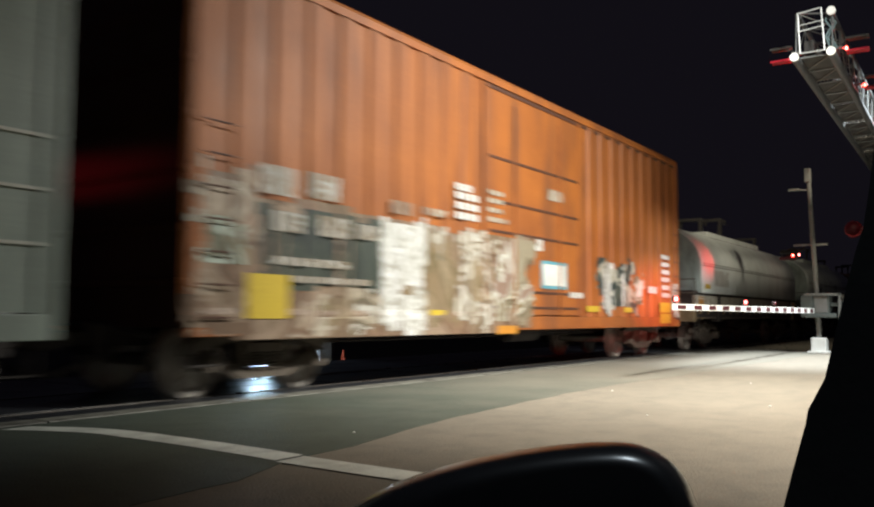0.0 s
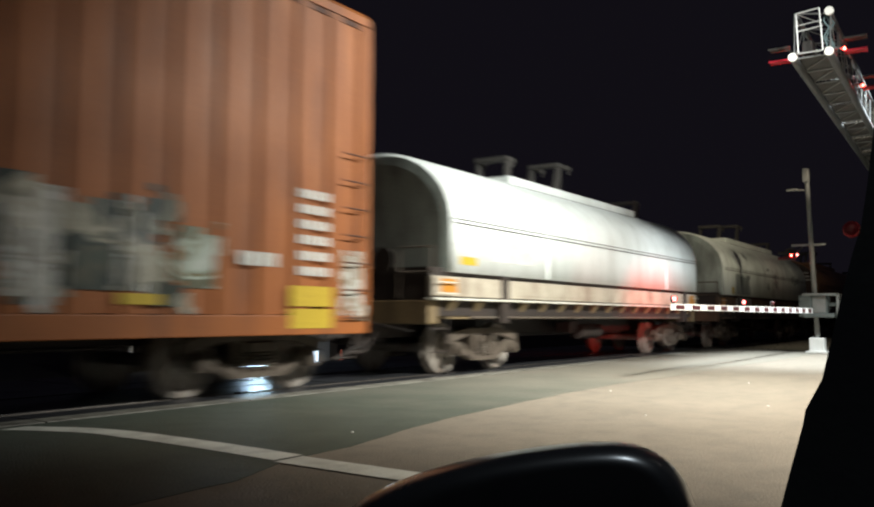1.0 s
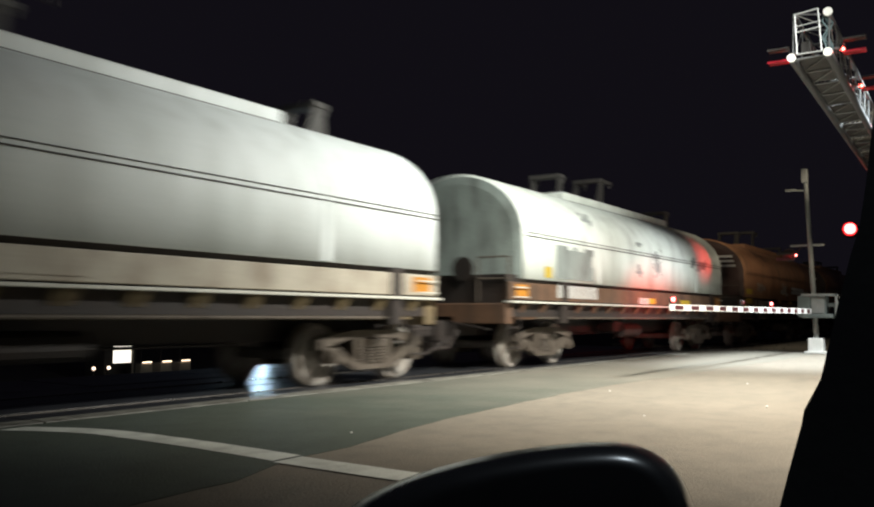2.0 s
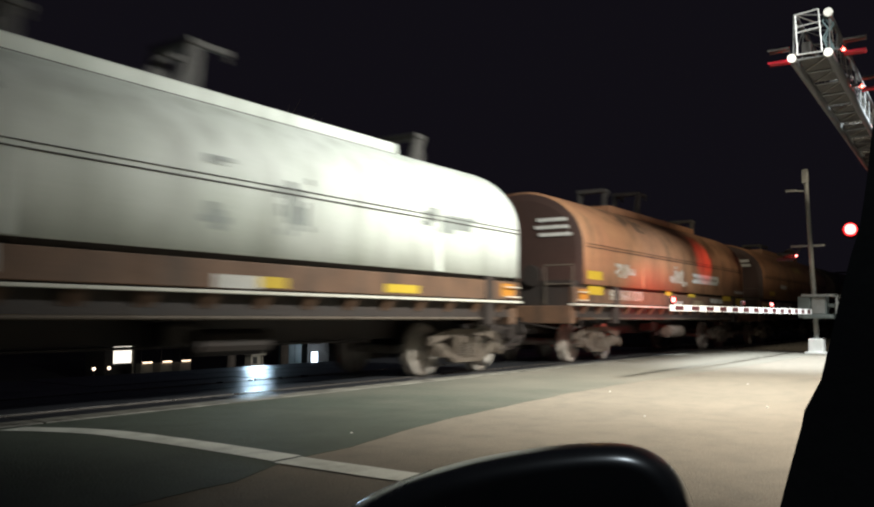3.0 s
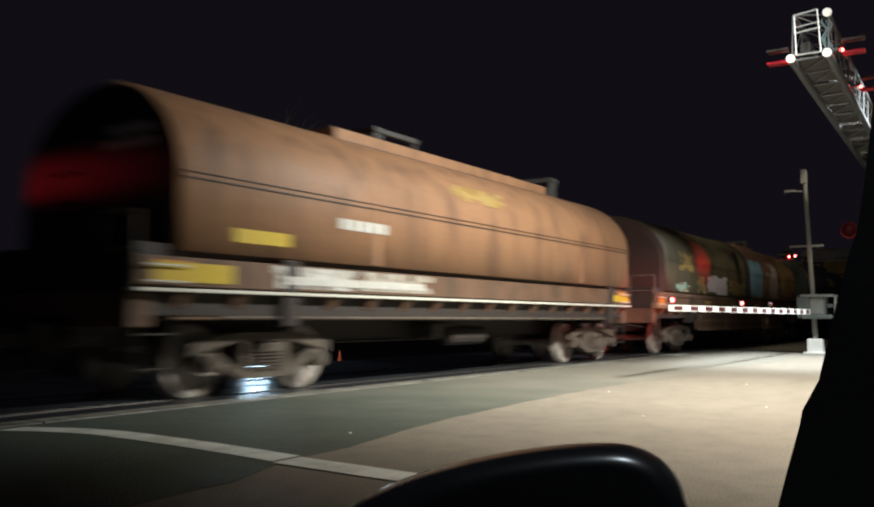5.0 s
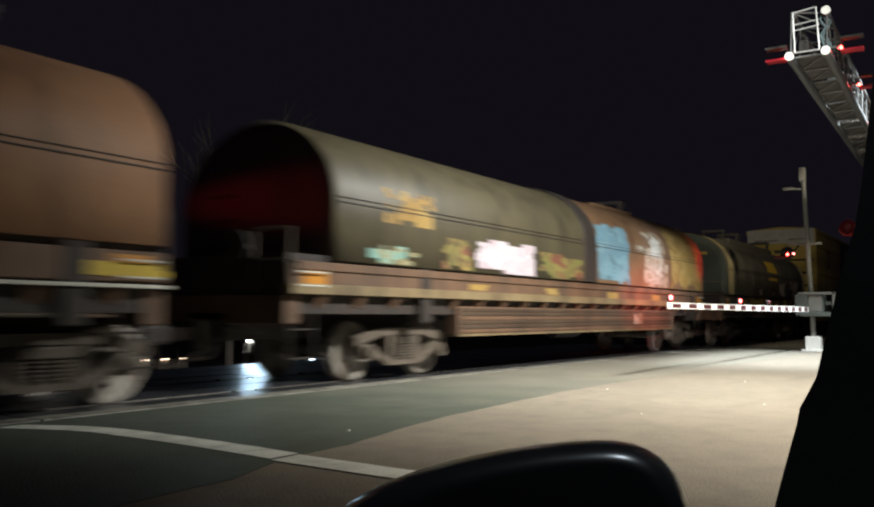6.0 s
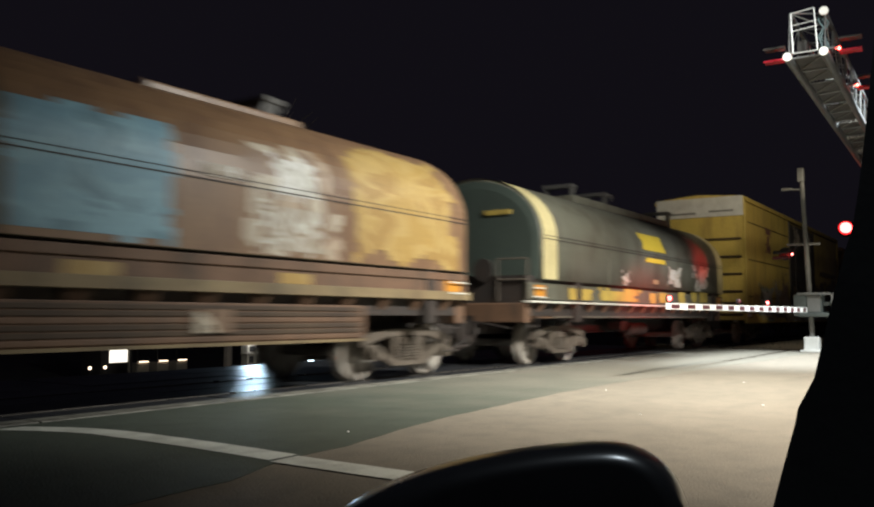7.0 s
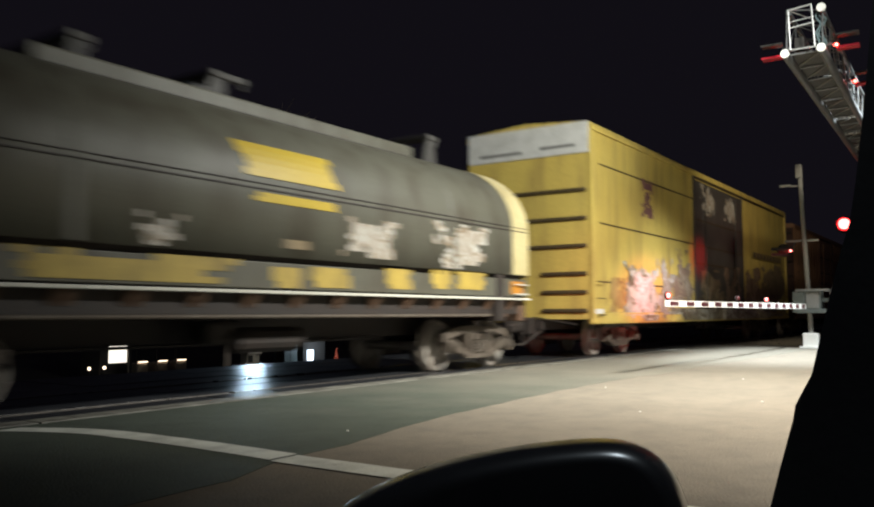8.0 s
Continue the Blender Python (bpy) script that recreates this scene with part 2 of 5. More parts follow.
M_tag_pale = spray("tag_pale", [(0.239, 0.203, 0.140), (0.113, 0.085, 0.050), (0.386, 0.365, 0.295), (0.168, 0.126, 0.070), (0.436, 0.421, 0.365), (0.211, 0.140, 0.105)], 0.98)
M_tag_green = spray("tag_green", [(0.039, 0.055, 0.043), (0.078, 0.078, 0.055), (0.023, 0.035, 0.031), (0.312, 0.296, 0.234), (0.055, 0.062, 0.047)], 0.85)
M_tag_mint = spray("tag_mint", [(0.101, 0.101, 0.062), (0.374, 0.437, 0.374), (0.156, 0.140, 0.078), (0.281, 0.328, 0.273), (0.429, 0.468, 0.421)], 1.17)
M_tag_pinkish = spray("tag_tan_pink", [(0.234, 0.156, 0.109), (0.328, 0.257, 0.187), (0.172, 0.109, 0.070), (0.374, 0.328, 0.257)], 0.85)
M_tag_lilac = spray("tag_lilac", [(0.484, 0.413, 0.468), (0.546, 0.499, 0.530), (0.429, 0.343, 0.390)], 1.4)
M_tag_sky = spray("tag_sky", [(0.145, 0.280, 0.362), (0.184, 0.329, 0.404), (0.114, 0.214, 0.270)], 1.3)
M_tag_chalk = spray("tag_chalk", [(0.275, 0.233, 0.179), (0.426, 0.412, 0.370), (0.220, 0.172, 0.117), (0.357, 0.323, 0.275)], 2.2)
M_tag_sand = spray("tag_sand", [(0.300, 0.193, 0.056), (0.337, 0.231, 0.081), (0.262, 0.162, 0.050)], 1.2)
M_tag_teal = spray("tag_teal", [(0.16, 0.30, 0.26), (0.25, 0.22, 0.12), (0.2, 0.36, 0.32)], 3.0)
M_tag_moss = spray("tag_moss", [(0.160, 0.152, 0.048), (0.120, 0.080, 0.040), (0.208, 0.176, 0.056), (0.160, 0.064, 0.040)], 1.2)
M_tag_white = spray("tag_white", [(0.515, 0.515, 0.484), (0.351, 0.335, 0.296), (0.562, 0.562, 0.546)], 3.0)
M_galv = material("galvanised_steel", (0.184, 0.191, 0.194), 0.4, 0.5, (0.188, 0.197, 0.201), 0.6, 5, 60, 0.05)
M_tipframe = material("tip_frame_pale_steel", (0.42, 0.43, 0.43), 0.45, 0.2, (0.32, 0.33, 0.33), 0.6, 4, 40, 0.05)
M_mastpaint = material("mast_grey_paint", (0.238, 0.238, 0.224), 0.5, 0.2, (0.175, 0.175, 0.161), 0.6, 4, 40, 0.05)
M_motor = material("motor_housing_grey", (0.105, 0.12, 0.11), 0.5, 0, (0.07, 0.08, 0.075), 0.6, 4, 40, 0.05)
M_white_paint = material("white_paint", (0.78, 0.78, 0.74), 0.45, 0, (0.65, 0.65, 0.6), 0.5, 4, 30, 0.03)
M_arm_red = material("gate_stripe_and_lit_hood_red", (0.075, 0.018, 0.022), 0.45, 0)
M_black = material("signal_black", (0.014, 0.013, 0.013), 0.6, 0)
M_lamp_red = glow("red_signal_lamp_lit", (1.0, 0.04, 0.03), 60)
M_lamp_red_big = glow("red_signal_lamp_large", (1.0, 0.12, 0.11), 9)
M_lamp_red_hot = glow("red_lamp_bright", (1.0, 0.2, 0.18), 8)
# ring round the bright core that imitates the lamp's halo
M_lamp_red_halo = glow("red_lamp_halo_ring", (1.0, 0.015, 0.02), 1.6)
M_lamp_red_dim = glow("red_lamp_weak", (0.07, 0.006, 0.008), 0.12)
# dark hood with the red light of its lens put into the colour
M_hood_red_lit = material("signal_hood_red_lit", (0.42, 0.015, 0.030), 0.5, 0)
M_carblack = material("car_black_trim", (0.006, 0.006, 0.0065), 0.42, 0, (0.009, 0.009, 0.009), 0.5, 6, 120, 0.02)
M_cargloss = material("car_gloss_black", (0.006, 0.006, 0.007), 0.27, 0, (0.006, 0.006, 0.006), 0.5, 6, 40, 0)
M_drop = material("rain_drop", (0.35, 0.36, 0.37), 0.08, 0, (0.3, 0.3, 0.3), 0.3, 4, 30, 0)
M_win_white = glow("lit_window_white", (1.0, 0.93, 0.80), 1.6)
M_sign_warm = glow("lit_sign_band", (0.85, 0.74, 0.55), 0.55)
M_win_blue = glow("lit_window_blue", (0.72, 0.86, 1.0), 4.0)
M_lamp_white = glow("yard_lamp_white", (0.9, 0.95, 1.0), 15)
M_lamp_warm = glow("yard_lamp_warm", (1.0, 0.76, 0.55), 3)
M_shed = material("shed_wall", (0.30, 0.27, 0.22), 0.8, 0)
M_shed_dark = material("shed_dark", (0.03, 0.028, 0.026), 0.8, 0)
M_teal_post = material("teal_box_paint", (0.10, 0.15, 0.16), 0.6, 0)
M_bark = material("bare_bark", (0.16, 0.13, 0.11), 0.85, 0, (0.10, 0.085, 0.07), 0.6, 2, 20, 0.3)
M_cone = material("cone_orange", (0.55, 0.08, 0.03), 0.6, 0)


# ---- mesh helpers ----
def part(name, bm, mat, parent=None, label=""):
    me = bpy.data.meshes.new(name)
    bm.to_mesh(me)
    bm.free()
    me.materials.append(mat)
    ob = new(name, me)
    if parent:
        ob.parent = parent
    if label:
        ob["label"] = label
    return ob


def again(ob, name, parent, m):
    """Another object on the same mesh."""
    o = new(name, ob.data)
    o.parent = parent
    o.matrix_basis = m
    return o


def thing(name, m, label, category, group="", kind=""):
    ob = new(name)
    ob.matrix_basis = m
    return tagged(ob, label, category, group, kind)


def box(bm, x0, x1, y0, y1, z0, z1, bevel=0.0):
    made = bmesh.ops.create_cube(bm, size=1, matrix=Matrix.Translation(((x0 + x1) / 2, (y0 + y1) / 2, (z0 + z1) / 2)) @ Matrix.Diagonal((x1 - x0, y1 - y0, z1 - z0, 1)))
    if bevel:
        edges = list({e for v in made["verts"] for e in v.link_edges})
        bmesh.ops.bevel(bm, geom=edges, offset=bevel, segments=2, affect="EDGES", profile=0.5)
    return bm


def rod(bm, a, b, r, r2=None, n=12, caps=True):
    a, b = Vector(a), Vector(b)
    d = b - a
    m = Matrix.Translation((a + b) / 2) @ d.to_track_quat("Z", "Y").to_matrix().to_4x4()
    bmesh.ops.create_cone(bm, cap_ends=caps, segments=n, radius1=r, radius2=r if r2 is None else r2, depth=d.length, matrix=m)
    return bm


def ball(bm, at, r, n=12):
    bmesh.ops.create_uvsphere(bm, u_segments=n, v_segments=n // 2 + 2, radius=r, matrix=Matrix.Translation(at))
    return bm


def B():
    return bmesh.new()


def loft(bm, rings, closed=True, caps=True):
    """Skin over rings of points, all of one length."""
    rows = [[bm.verts.new(q) for q in ring] for ring in rings]
    n = len(rows[0])
    for a, b in zip(rows, rows[1:]):
        for i in range(n if closed else n - 1):
            bm.faces.new((a[i], a[(i + 1) % n], b[(i + 1) % n], b[i]))
    if caps:
        bm.faces.new(rows[0])
        bm.faces.new(list(reversed(rows[-1])))
    bmesh.ops.recalc_face_normals(bm, faces=bm.faces)
    return bm


def smooth(ob):
    for f in ob.data.polygons:
        f.use_smooth = True
    return ob


# ---- ground, road, crossing ----
def fall(y):
    return 0.0 if y < 12.2 else (-(y - 12.2) * 0.097 if y < 45 else -3.18)


def build_ground():
    bm = B()
    ys = [-300, -60, -20, 0, 6, 12.2, 20, 30, 45, 80, 400]
    xs = [-300, -60, -20, 0, 20, 60, 120, 400]
    rows = [[bm.verts.new((x, y, fall(y) - 0.03)) for x in xs] for y in ys]
    for a, b in zip(rows, rows[1:]):
        for i in range(len(xs) - 1):
            bm.faces.new((a[i], a[i + 1], b[i + 1], b[i]))
    g = part("ground", bm, M_ground)
    tagged(g, "dark unlit ground beyond the crossing", "ground", kind="structure")
    # older, paler asphalt up to a ragged seam, darker patched asphalt on to the track
    seam = [(-40, 3.4), (1.0, 3.55), (2.6, 3.76), (3.4, 3.78), (4.1, 4.06), (4.8, 4.08), (6.0, 4.36), (7.2, 4.5), (8.5, 4.61), (9.6, 4.68), (11.5, 4.74), (13.1, 4.6), (16.7, 4.58), (19.6, 4.4), (26, 4.3), (60, 4.2)]
    line = []
    for (xa, ya), (xb, yb) in zip(seam, seam[1:]):
        n = max(1, int((xb - xa) / 0.25)) if xa > -5 and xb < 30 else 4
        for i in range(n):
            t = i / n
            x = xa + t * (xb - xa)
            line.append((x, ya + t * (yb - ya) + 0.05 * noise.noise((x * 1.7, 0, 0)) + 0.02 * noise.noise((x * 6, 3, 0))))
    line.append(seam[-1])

    def slab(name, edge_y, mat, z, label):
        bm = B()
        top = [bm.verts.new((x, y, z)) for x, y in line]
        far = [bm.verts.new((x, edge_y, z)) for x, y in line]
        for i in range(len(line) - 1):
            bm.faces.new((top[i], top[i + 1], far[i + 1], far[i]))
        bmesh.ops.recalc_face_normals(bm, faces=bm.faces)
        ext = bmesh.ops.extrude_face_region(bm, geom=list(bm.faces))
        for v in [e for e in ext["geom"] if isinstance(e, bmesh.types.BMVert)]:
            v.co.z -= 0.06
        bmesh.ops.recalc_face_normals(bm, faces=bm.faces)
        return tagged(part(name, bm, mat), label, "road", kind="structure")

    # the lamps' warm and greenish tints are partly put into these two colours
    slab("road", -40.0, M_old_asphalt, 0.0, "worn tan-grey asphalt road before a level crossing")
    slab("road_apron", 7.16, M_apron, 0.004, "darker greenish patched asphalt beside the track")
    # painted line across the apron, in two lengths that don't quite meet
    for y0, y1, x in ((4.09, 7.02, 4.13), (-3.0, 4.05, 4.10)):
        bm = B()
        n = 24
        for i in range(n):
            a, b = y0 + (y1 - y0) * i / n, y0 + (y1 - y0) * (i + 1) / n
            bend = [-0.30 * max(0, q - 6.0) ** 2 + 0.05 * math.sin(max(0, q - 4) * 1.2) for q in (a, a, b, b)]
            wob = [0.012 * noise.noise((q * 3, x, s)) + c for (q, s), c in zip([(a, 0), (a, 5), (b, 0), (b, 5)], bend)]
            w = 0.135
            vs = [bm.verts.new(q) for q in ((x - w + wob[0], a, 0.009), (x + w + wob[1], a, 0.009), (x + w + wob[3], b, 0.009), (x - w + wob[2], b, 0.009))]
            bm.faces.new(vs)
        tagged(part("lane_line", bm, M_stripe), "worn white painted line on the asphalt", "road marking", kind="structure")
    # litter on the road
    for x, y, s in ((5.35, 4.55, 0.013), (10.35, 4.35, 0.012), (9.6, 2.2, 0.016), (12.8, 3.2, 0.012), (8.0, 3.0, 0.010)):
        bm = B()
        bmesh.ops.create_icosphere(bm, subdivisions=1, radius=s, matrix=Matrix.Translation((x, y, s * 0.5)) @ Matrix.Diagonal((1.3, 1, 0.6, 1)))
        tagged(part("pebble", bm, M_white_paint), "small pale scrap lying on the road", "litter", "scraps on the road")


def build_track():
    for k, y in enumerate(RAIL):
        bm = B()
        prof = [(-0.068, -0.16), (0.068, -0.16), (0.068, -0.148), (0.012, -0.125), (0.012, -0.035), (0.036, -0.028), (0.036, -0.006), (0.028, 0.004), (-0.028, 0.004), (-0.036, -0.006), (-0.036, -0.028), (-0.012, -0.035), (-0.012, -0.125), (-0.068, -0.148)]
        loft(bm, [[(x, y + a, b + 0.012) for a, b in prof] for x in (-60, 160)])
        tagged(part("rail", bm, M_rail), "steel running rail set in the crossing", "rail", kind="structure")
    # concrete edge strips and dark rubber panels
    bed = tagged(part("crossing_panel_bed", box(B(), -8, 26, 7.16, 12.0, -0.5, -0.02), M_rubber), "dark level crossing surface between the rails", "crossing", kind="structure")
    for i in range(14):
        x = -8 + i * 2.44
        part("edge_panel", box(B(), x, x + 2.42, 7.175, 7.46, -0.1, 0.012, 0.008), M_concrete, bed)
    for y0, y1 in ((7.47, RAIL[0] - 0.09), (RAIL[0] + 0.09, MID - 0.01), (MID + 0.01, RAIL[1] - 0.09), (RAIL[1] + 0.09, RAIL[1] + 0.75), (RAIL[1] + 0.77, RAIL[1] + 1.6), (RAIL[1] + 1.62, 12.0)):
        for i in range(14):
            x = -8 + i * 2.44
            part("rubber_panel", box(B(), x, x + 2.42, y0, y1, -0.1, 0.008 + random.uniform(-0.004, 0.004), 0.006), M_rubber, bed)
    bm = B()
    random.seed(4)
    for _ in range(900):
        x, y = random.uniform(26, 60), random.uniform(5.8, 12)
        s = random.uniform(0.02, 0.05)
        bmesh.ops.create_cube(bm, size=s, matrix=Matrix.Translation((x, y, -0.02 + s * 0.2)) @ Euler((random.random() * 3, random.random() * 3, 0)).to_matrix().to_4x4())
    tagged(part("ballast", bm, M_ground), "grey crushed stone beside the rails", "ballast", kind="stuff")


build_ground()
build_track()


# ---- running gear ----
WHEEL = 0.42
ROLLING = []            # wheelsets, to be turned
MESHES = {}


def shared(name, make, mat, parent, m=None):
    """A part whose mesh is built once and shared."""
    if name not in MESHES:
        MESHES[name] = part(name, make(), mat, parent)
        ob = MESHES[name]
    else:
        ob = new(name, MESHES[name].data)
        ob.parent = parent
    if m:
        ob.matrix_basis = m
    return ob


def frame_mesh():
    """Cast side frame of a freight truck: top member, tension member, columns and springs, with open windows."""
    bm = B()

    def bar(pts, w):
        rings = []
        for x, z, hgt in pts:
            rings.append([(x, -w, z - hgt / 2), (x, w, z - hgt / 2), (x, w, z + hgt / 2), (x, -w, z + hgt / 2)])
        loft(bm, rings)

    bar([(-1.14, 0.58, 0.14), (-0.95, 0.64, 0.15), (-0.5, 0.72, 0.11), (0.5, 0.72, 0.11), (0.95, 0.64, 0.15), (1.14, 0.58, 0.14)], 0.075)
    bar([(-0.84, 0.52, 0.11), (-0.62, 0.38, 0.10), (-0.40, 0.27, 0.10), (0.40, 0.27, 0.10), (0.62, 0.38, 0.10), (0.84, 0.52, 0.11)], 0.085)
    for s in (-1, 1):
        box(bm, s * 0.33 - 0.055, s * 0.33 + 0.055, -0.07, 0.07, 0.29, 0.72, 0.015)
        box(bm, s * 0.89 - 0.13, s * 0.89 + 0.13, -0.10, 0.05, 0.33, 0.54, 0.03)
        rod(bm, (s * 0.89, -0.19, 0.42), (s * 0.89, 0, 0.42), 0.10, n=14)
        rod(bm, (s * 0.89, -0.205, 0.42), (s * 0.89, -0.19, 0.42), 0.06, n=10)
    for x in (-0.17, 0, 0.17):
        for k in range(5):
            rod(bm, (x, -0.06, 0.325 + 0.042 * k), (x, -0.06, 0.350 + 0.042 * k), 0.075, n=12)
    box(bm, -0.24, 0.24, -0.12, 0.05, 0.53, 0.65, 0.02)
    return bm


def wheel_mesh():
    bm = B()
    rod(bm, (0, -0.98, 0), (0, 0.98, 0), 0.08, n=10)
    for s in (-1, 1):
        prof = [(0.70, 0.10), (0.70, 0.30), (0.685, 0.36), (0.685, 0.445), (0.715, 0.445), (0.72, WHEEL), (0.82, WHEEL - 0.006), (0.82, 0.36), (0.775, 0.32), (0.765, 0.17), (0.80, 0.15), (0.80, 0.08)]
        n = 28
        loft(bm, [[(r * math.cos(2 * math.pi * i / n), s * y, r * math.sin(2 * math.pi * i / n)) for i in range(n)] for y, r in prof])
        for i in range(3):
            a = 2 * math.pi * i / 3
            ball(bm, (0.22 * math.cos(a), s * 0.79, 0.22 * math.sin(a)), 0.03, 6)
    return bm


def truck(car, x):
    t = shared("truck", lambda: box(box(B(), -0.22, 0.22, -0.95, 0.95, 0.46, 0.72, 0.03), -0.1, 0.1, -1.02, 1.02, 0.36, 0.5, 0.02), M_under, car, pose(x, 0, 0))
    shared("side_frame", frame_mesh, M_truck, t, pose(0, -1.03, 0))
    shared("side_frame", frame_mesh, M_truck, t, pose(0, 1.03, 0, 0, 0, 180))
    for s in (-1, 1):
        w = shared("wheelset", wheel_mesh, M_wheel, t, pose(s * 0.89, 0, WHEEL + 0.016))
        ROLLING.append((w, s * 0.89))
    return t


def coupler_mesh():
    bm = box(B(), -0.75, 0, -0.09, 0.09, 0.62, 0.80, 0.03)
    box(bm, -0.95, -0.72, -0.17, 0.13, 0.58, 0.84, 0.05)
    box(bm, -0.3, 0.05, -0.2, 0.2, 0.52, 0.9, 0.03)
    rod(bm, (-0.1, -0.35, 0.6), (-0.8, -0.25, 0.3), 0.03, n=8)
    rod(bm, (-0.2, -0.25, 0.9), (-0.3, -1.3, 0.75), 0.018, n=6)
    return bm


def running_gear(car, length, lead=2.2, tail=1.05):
    h = length / 2
    truck(car, -h + lead)
    truck(car, h - tail)
    shared("coupler", coupler_mesh, M_under, car, pose(-h, 0, 0))
    shared("coupler", coupler_mesh, M_under, car, pose(h, 0, 0, 0, 0, 180))
    bm = box(B(), -h, h, -0.35, 0.35, 0.62, 1.0, 0.02)
    part("underframe", bm, M_under, car)
    part("brake_valve", box(B(), -0.6, -0.1, -1.0, -0.6, 0.62, 0.9, 0.05), M_under, car)
    part("air_reservoir", rod(rod(B(), (-0.2, -0.95, 0.66), (0.9, -0.95, 0.66), 0.16, n=14), (-0.26, -0.95, 0.66), (0.96, -0.95, 0.66), 0.11, n=14), M_under, car)
    part("brake_rod", rod(B(), (-h + 3, -0.45, 0.6), (h - 3, -0.45, 0.6), 0.02, n=6), M_under, car)
    for s in (-1, 1):
        bm = B()
        for z in (0.42, 0.78):
            rod(bm, (s * (h - 0.55), -1.42, z), (s * (h - 0.1), -1.42, z), 0.014, n=6)
        for x in (0.55, 0.1):
            rod(bm, (s * (h - x), -1.42, 0.42), (s * (h - x), -1.42, 1.1), 0.014, n=6)
        part("sill_step", bm, M_under, car)


# ---- marks on the sides of cars ----
LAYER = [0]
RIBS = {}               # ribbed cars: where the ribs stand


def hollow(car, x):
    """How far a ribbed side lies back at x."""
    spots = RIBS.get(car.name)
    if not spots:
        return 0.0
    gap = min(abs(x - r) for r in spots)
    return 0.04 * min(1, max(0, (gap - 0.10) / 0.05))


def patch(name, car, surf, x0, x1, s0, s1, mat, ragged=0.0, nx=0, ns=0, lift=0.006, slant=0.0):
    """Paint or a plate on a car's side. surf(s) gives y, z and the outward direction at s along the side."""
    nx = nx or max(2, int((x1 - x0) / 0.07)) if ragged else 1
    ns = ns or max(2, int((s1 - s0) / 0.07)) if ragged else max(1, int((s1 - s0) / 0.15))
    bm = B()
    seed = x0 * 7.3 + s0
    LAYER[0] += 1
    lift += 0.0008 * (LAYER[0] % 9)
    s0 = max(s0, COVER_Z + 0.01) if surf is cover_surf else s0
    verts = {}

    def vert(i, j):
        if (i, j) not in verts:
            u, s = i / nx, s0 + (s1 - s0) * j / ns
            y, z, ny, nz = surf(s)
            verts[i, j] = bm.verts.new((x0 + (x1 - x0) * u + slant * (s - s0), y + lift * ny + (hollow(car, x0 + (x1 - x0) * u) if ragged and z > 1.0 else 0), z + lift * nz))
        return verts[i, j]

    for i in range(nx):
        for j in range(ns):
            if ragged:
                u, w = 2 * (i + 0.5) / nx - 1, 2 * (j + 0.5) / ns - 1
                edge = max(abs(u), abs(w)) + ragged * noise.noise((u * 2.3 + seed, w * 1.9, seed)) + 0.35 * ragged * noise.noise((u * 7, w * 7, seed))
                if edge > 1 - 0.4 * ragged:
                    continue
            bm.faces.new((vert(i, j), vert(i + 1, j), vert(i + 1, j + 1), vert(i, j + 1)))
    if not bm.faces:
        bm.free()
        return None
    return part(name, bm, mat, car)


def bars(car, surf, x0, x1, s0, s1, n, mat, lift=0.017):
    """Lettering too small to read, as bars."""
    w = (x1 - x0) / n
    for i in range(n):
        a, b = x0 + w * (i + 0.12), x0 + w * (i + 0.88)
        y0, z0, ny, nz = surf(s0)
        y1, z1, _, _ = surf(s1)
        bm = B()
        bm.faces.new([bm.verts.new(q) for q in ((a, y0 + lift * ny, z0 + lift * nz), (b, y0 + lift * ny, z0 + lift * nz), (b, y1 + lift * ny, z1 + lift * nz), (a, y1 + lift * ny, z1 + lift * nz))])
        part("stencil_bar", bm, mat, car)


def flat(y):
    return lambda s: (y, s, -1.0, 0.0)


# ---- covered coil cars ----
COVER_Z, KNEE, CROWN, COVER_Y = 1.68, 2.48, 3.72, 1.56


def cover_surf(s):
    """s: height up to the knee, then the way round the arch."""
    if s <= KNEE:
        return -COVER_Y, s, -1.0, 0.0
    a = min(math.pi / 2, (s - KNEE) / 1.9 * math.pi / 2)
    y, z = -COVER_Y * math.cos(a), KNEE + (CROWN - KNEE) * math.sin(a)
    n = Vector((-math.cos(a) * (CROWN - KNEE), math.sin(a) * COVER_Y)).normalized()
    return y, z, n.x, n.y


def cover_ring(x, grow=0.0, z0=COVER_Z):
    left = []
    for s in [z0, KNEE] + [KNEE + 1.9 * i / 12 for i in range(1, 13)]:
        y, z, ny, nz = cover_surf(s)
        left.append((x, y + ny * grow, z + nz * grow if s > z0 else z))
    right = [(px, -py, pz) for px, py, pz in reversed(left[:-1])]
    return left + right


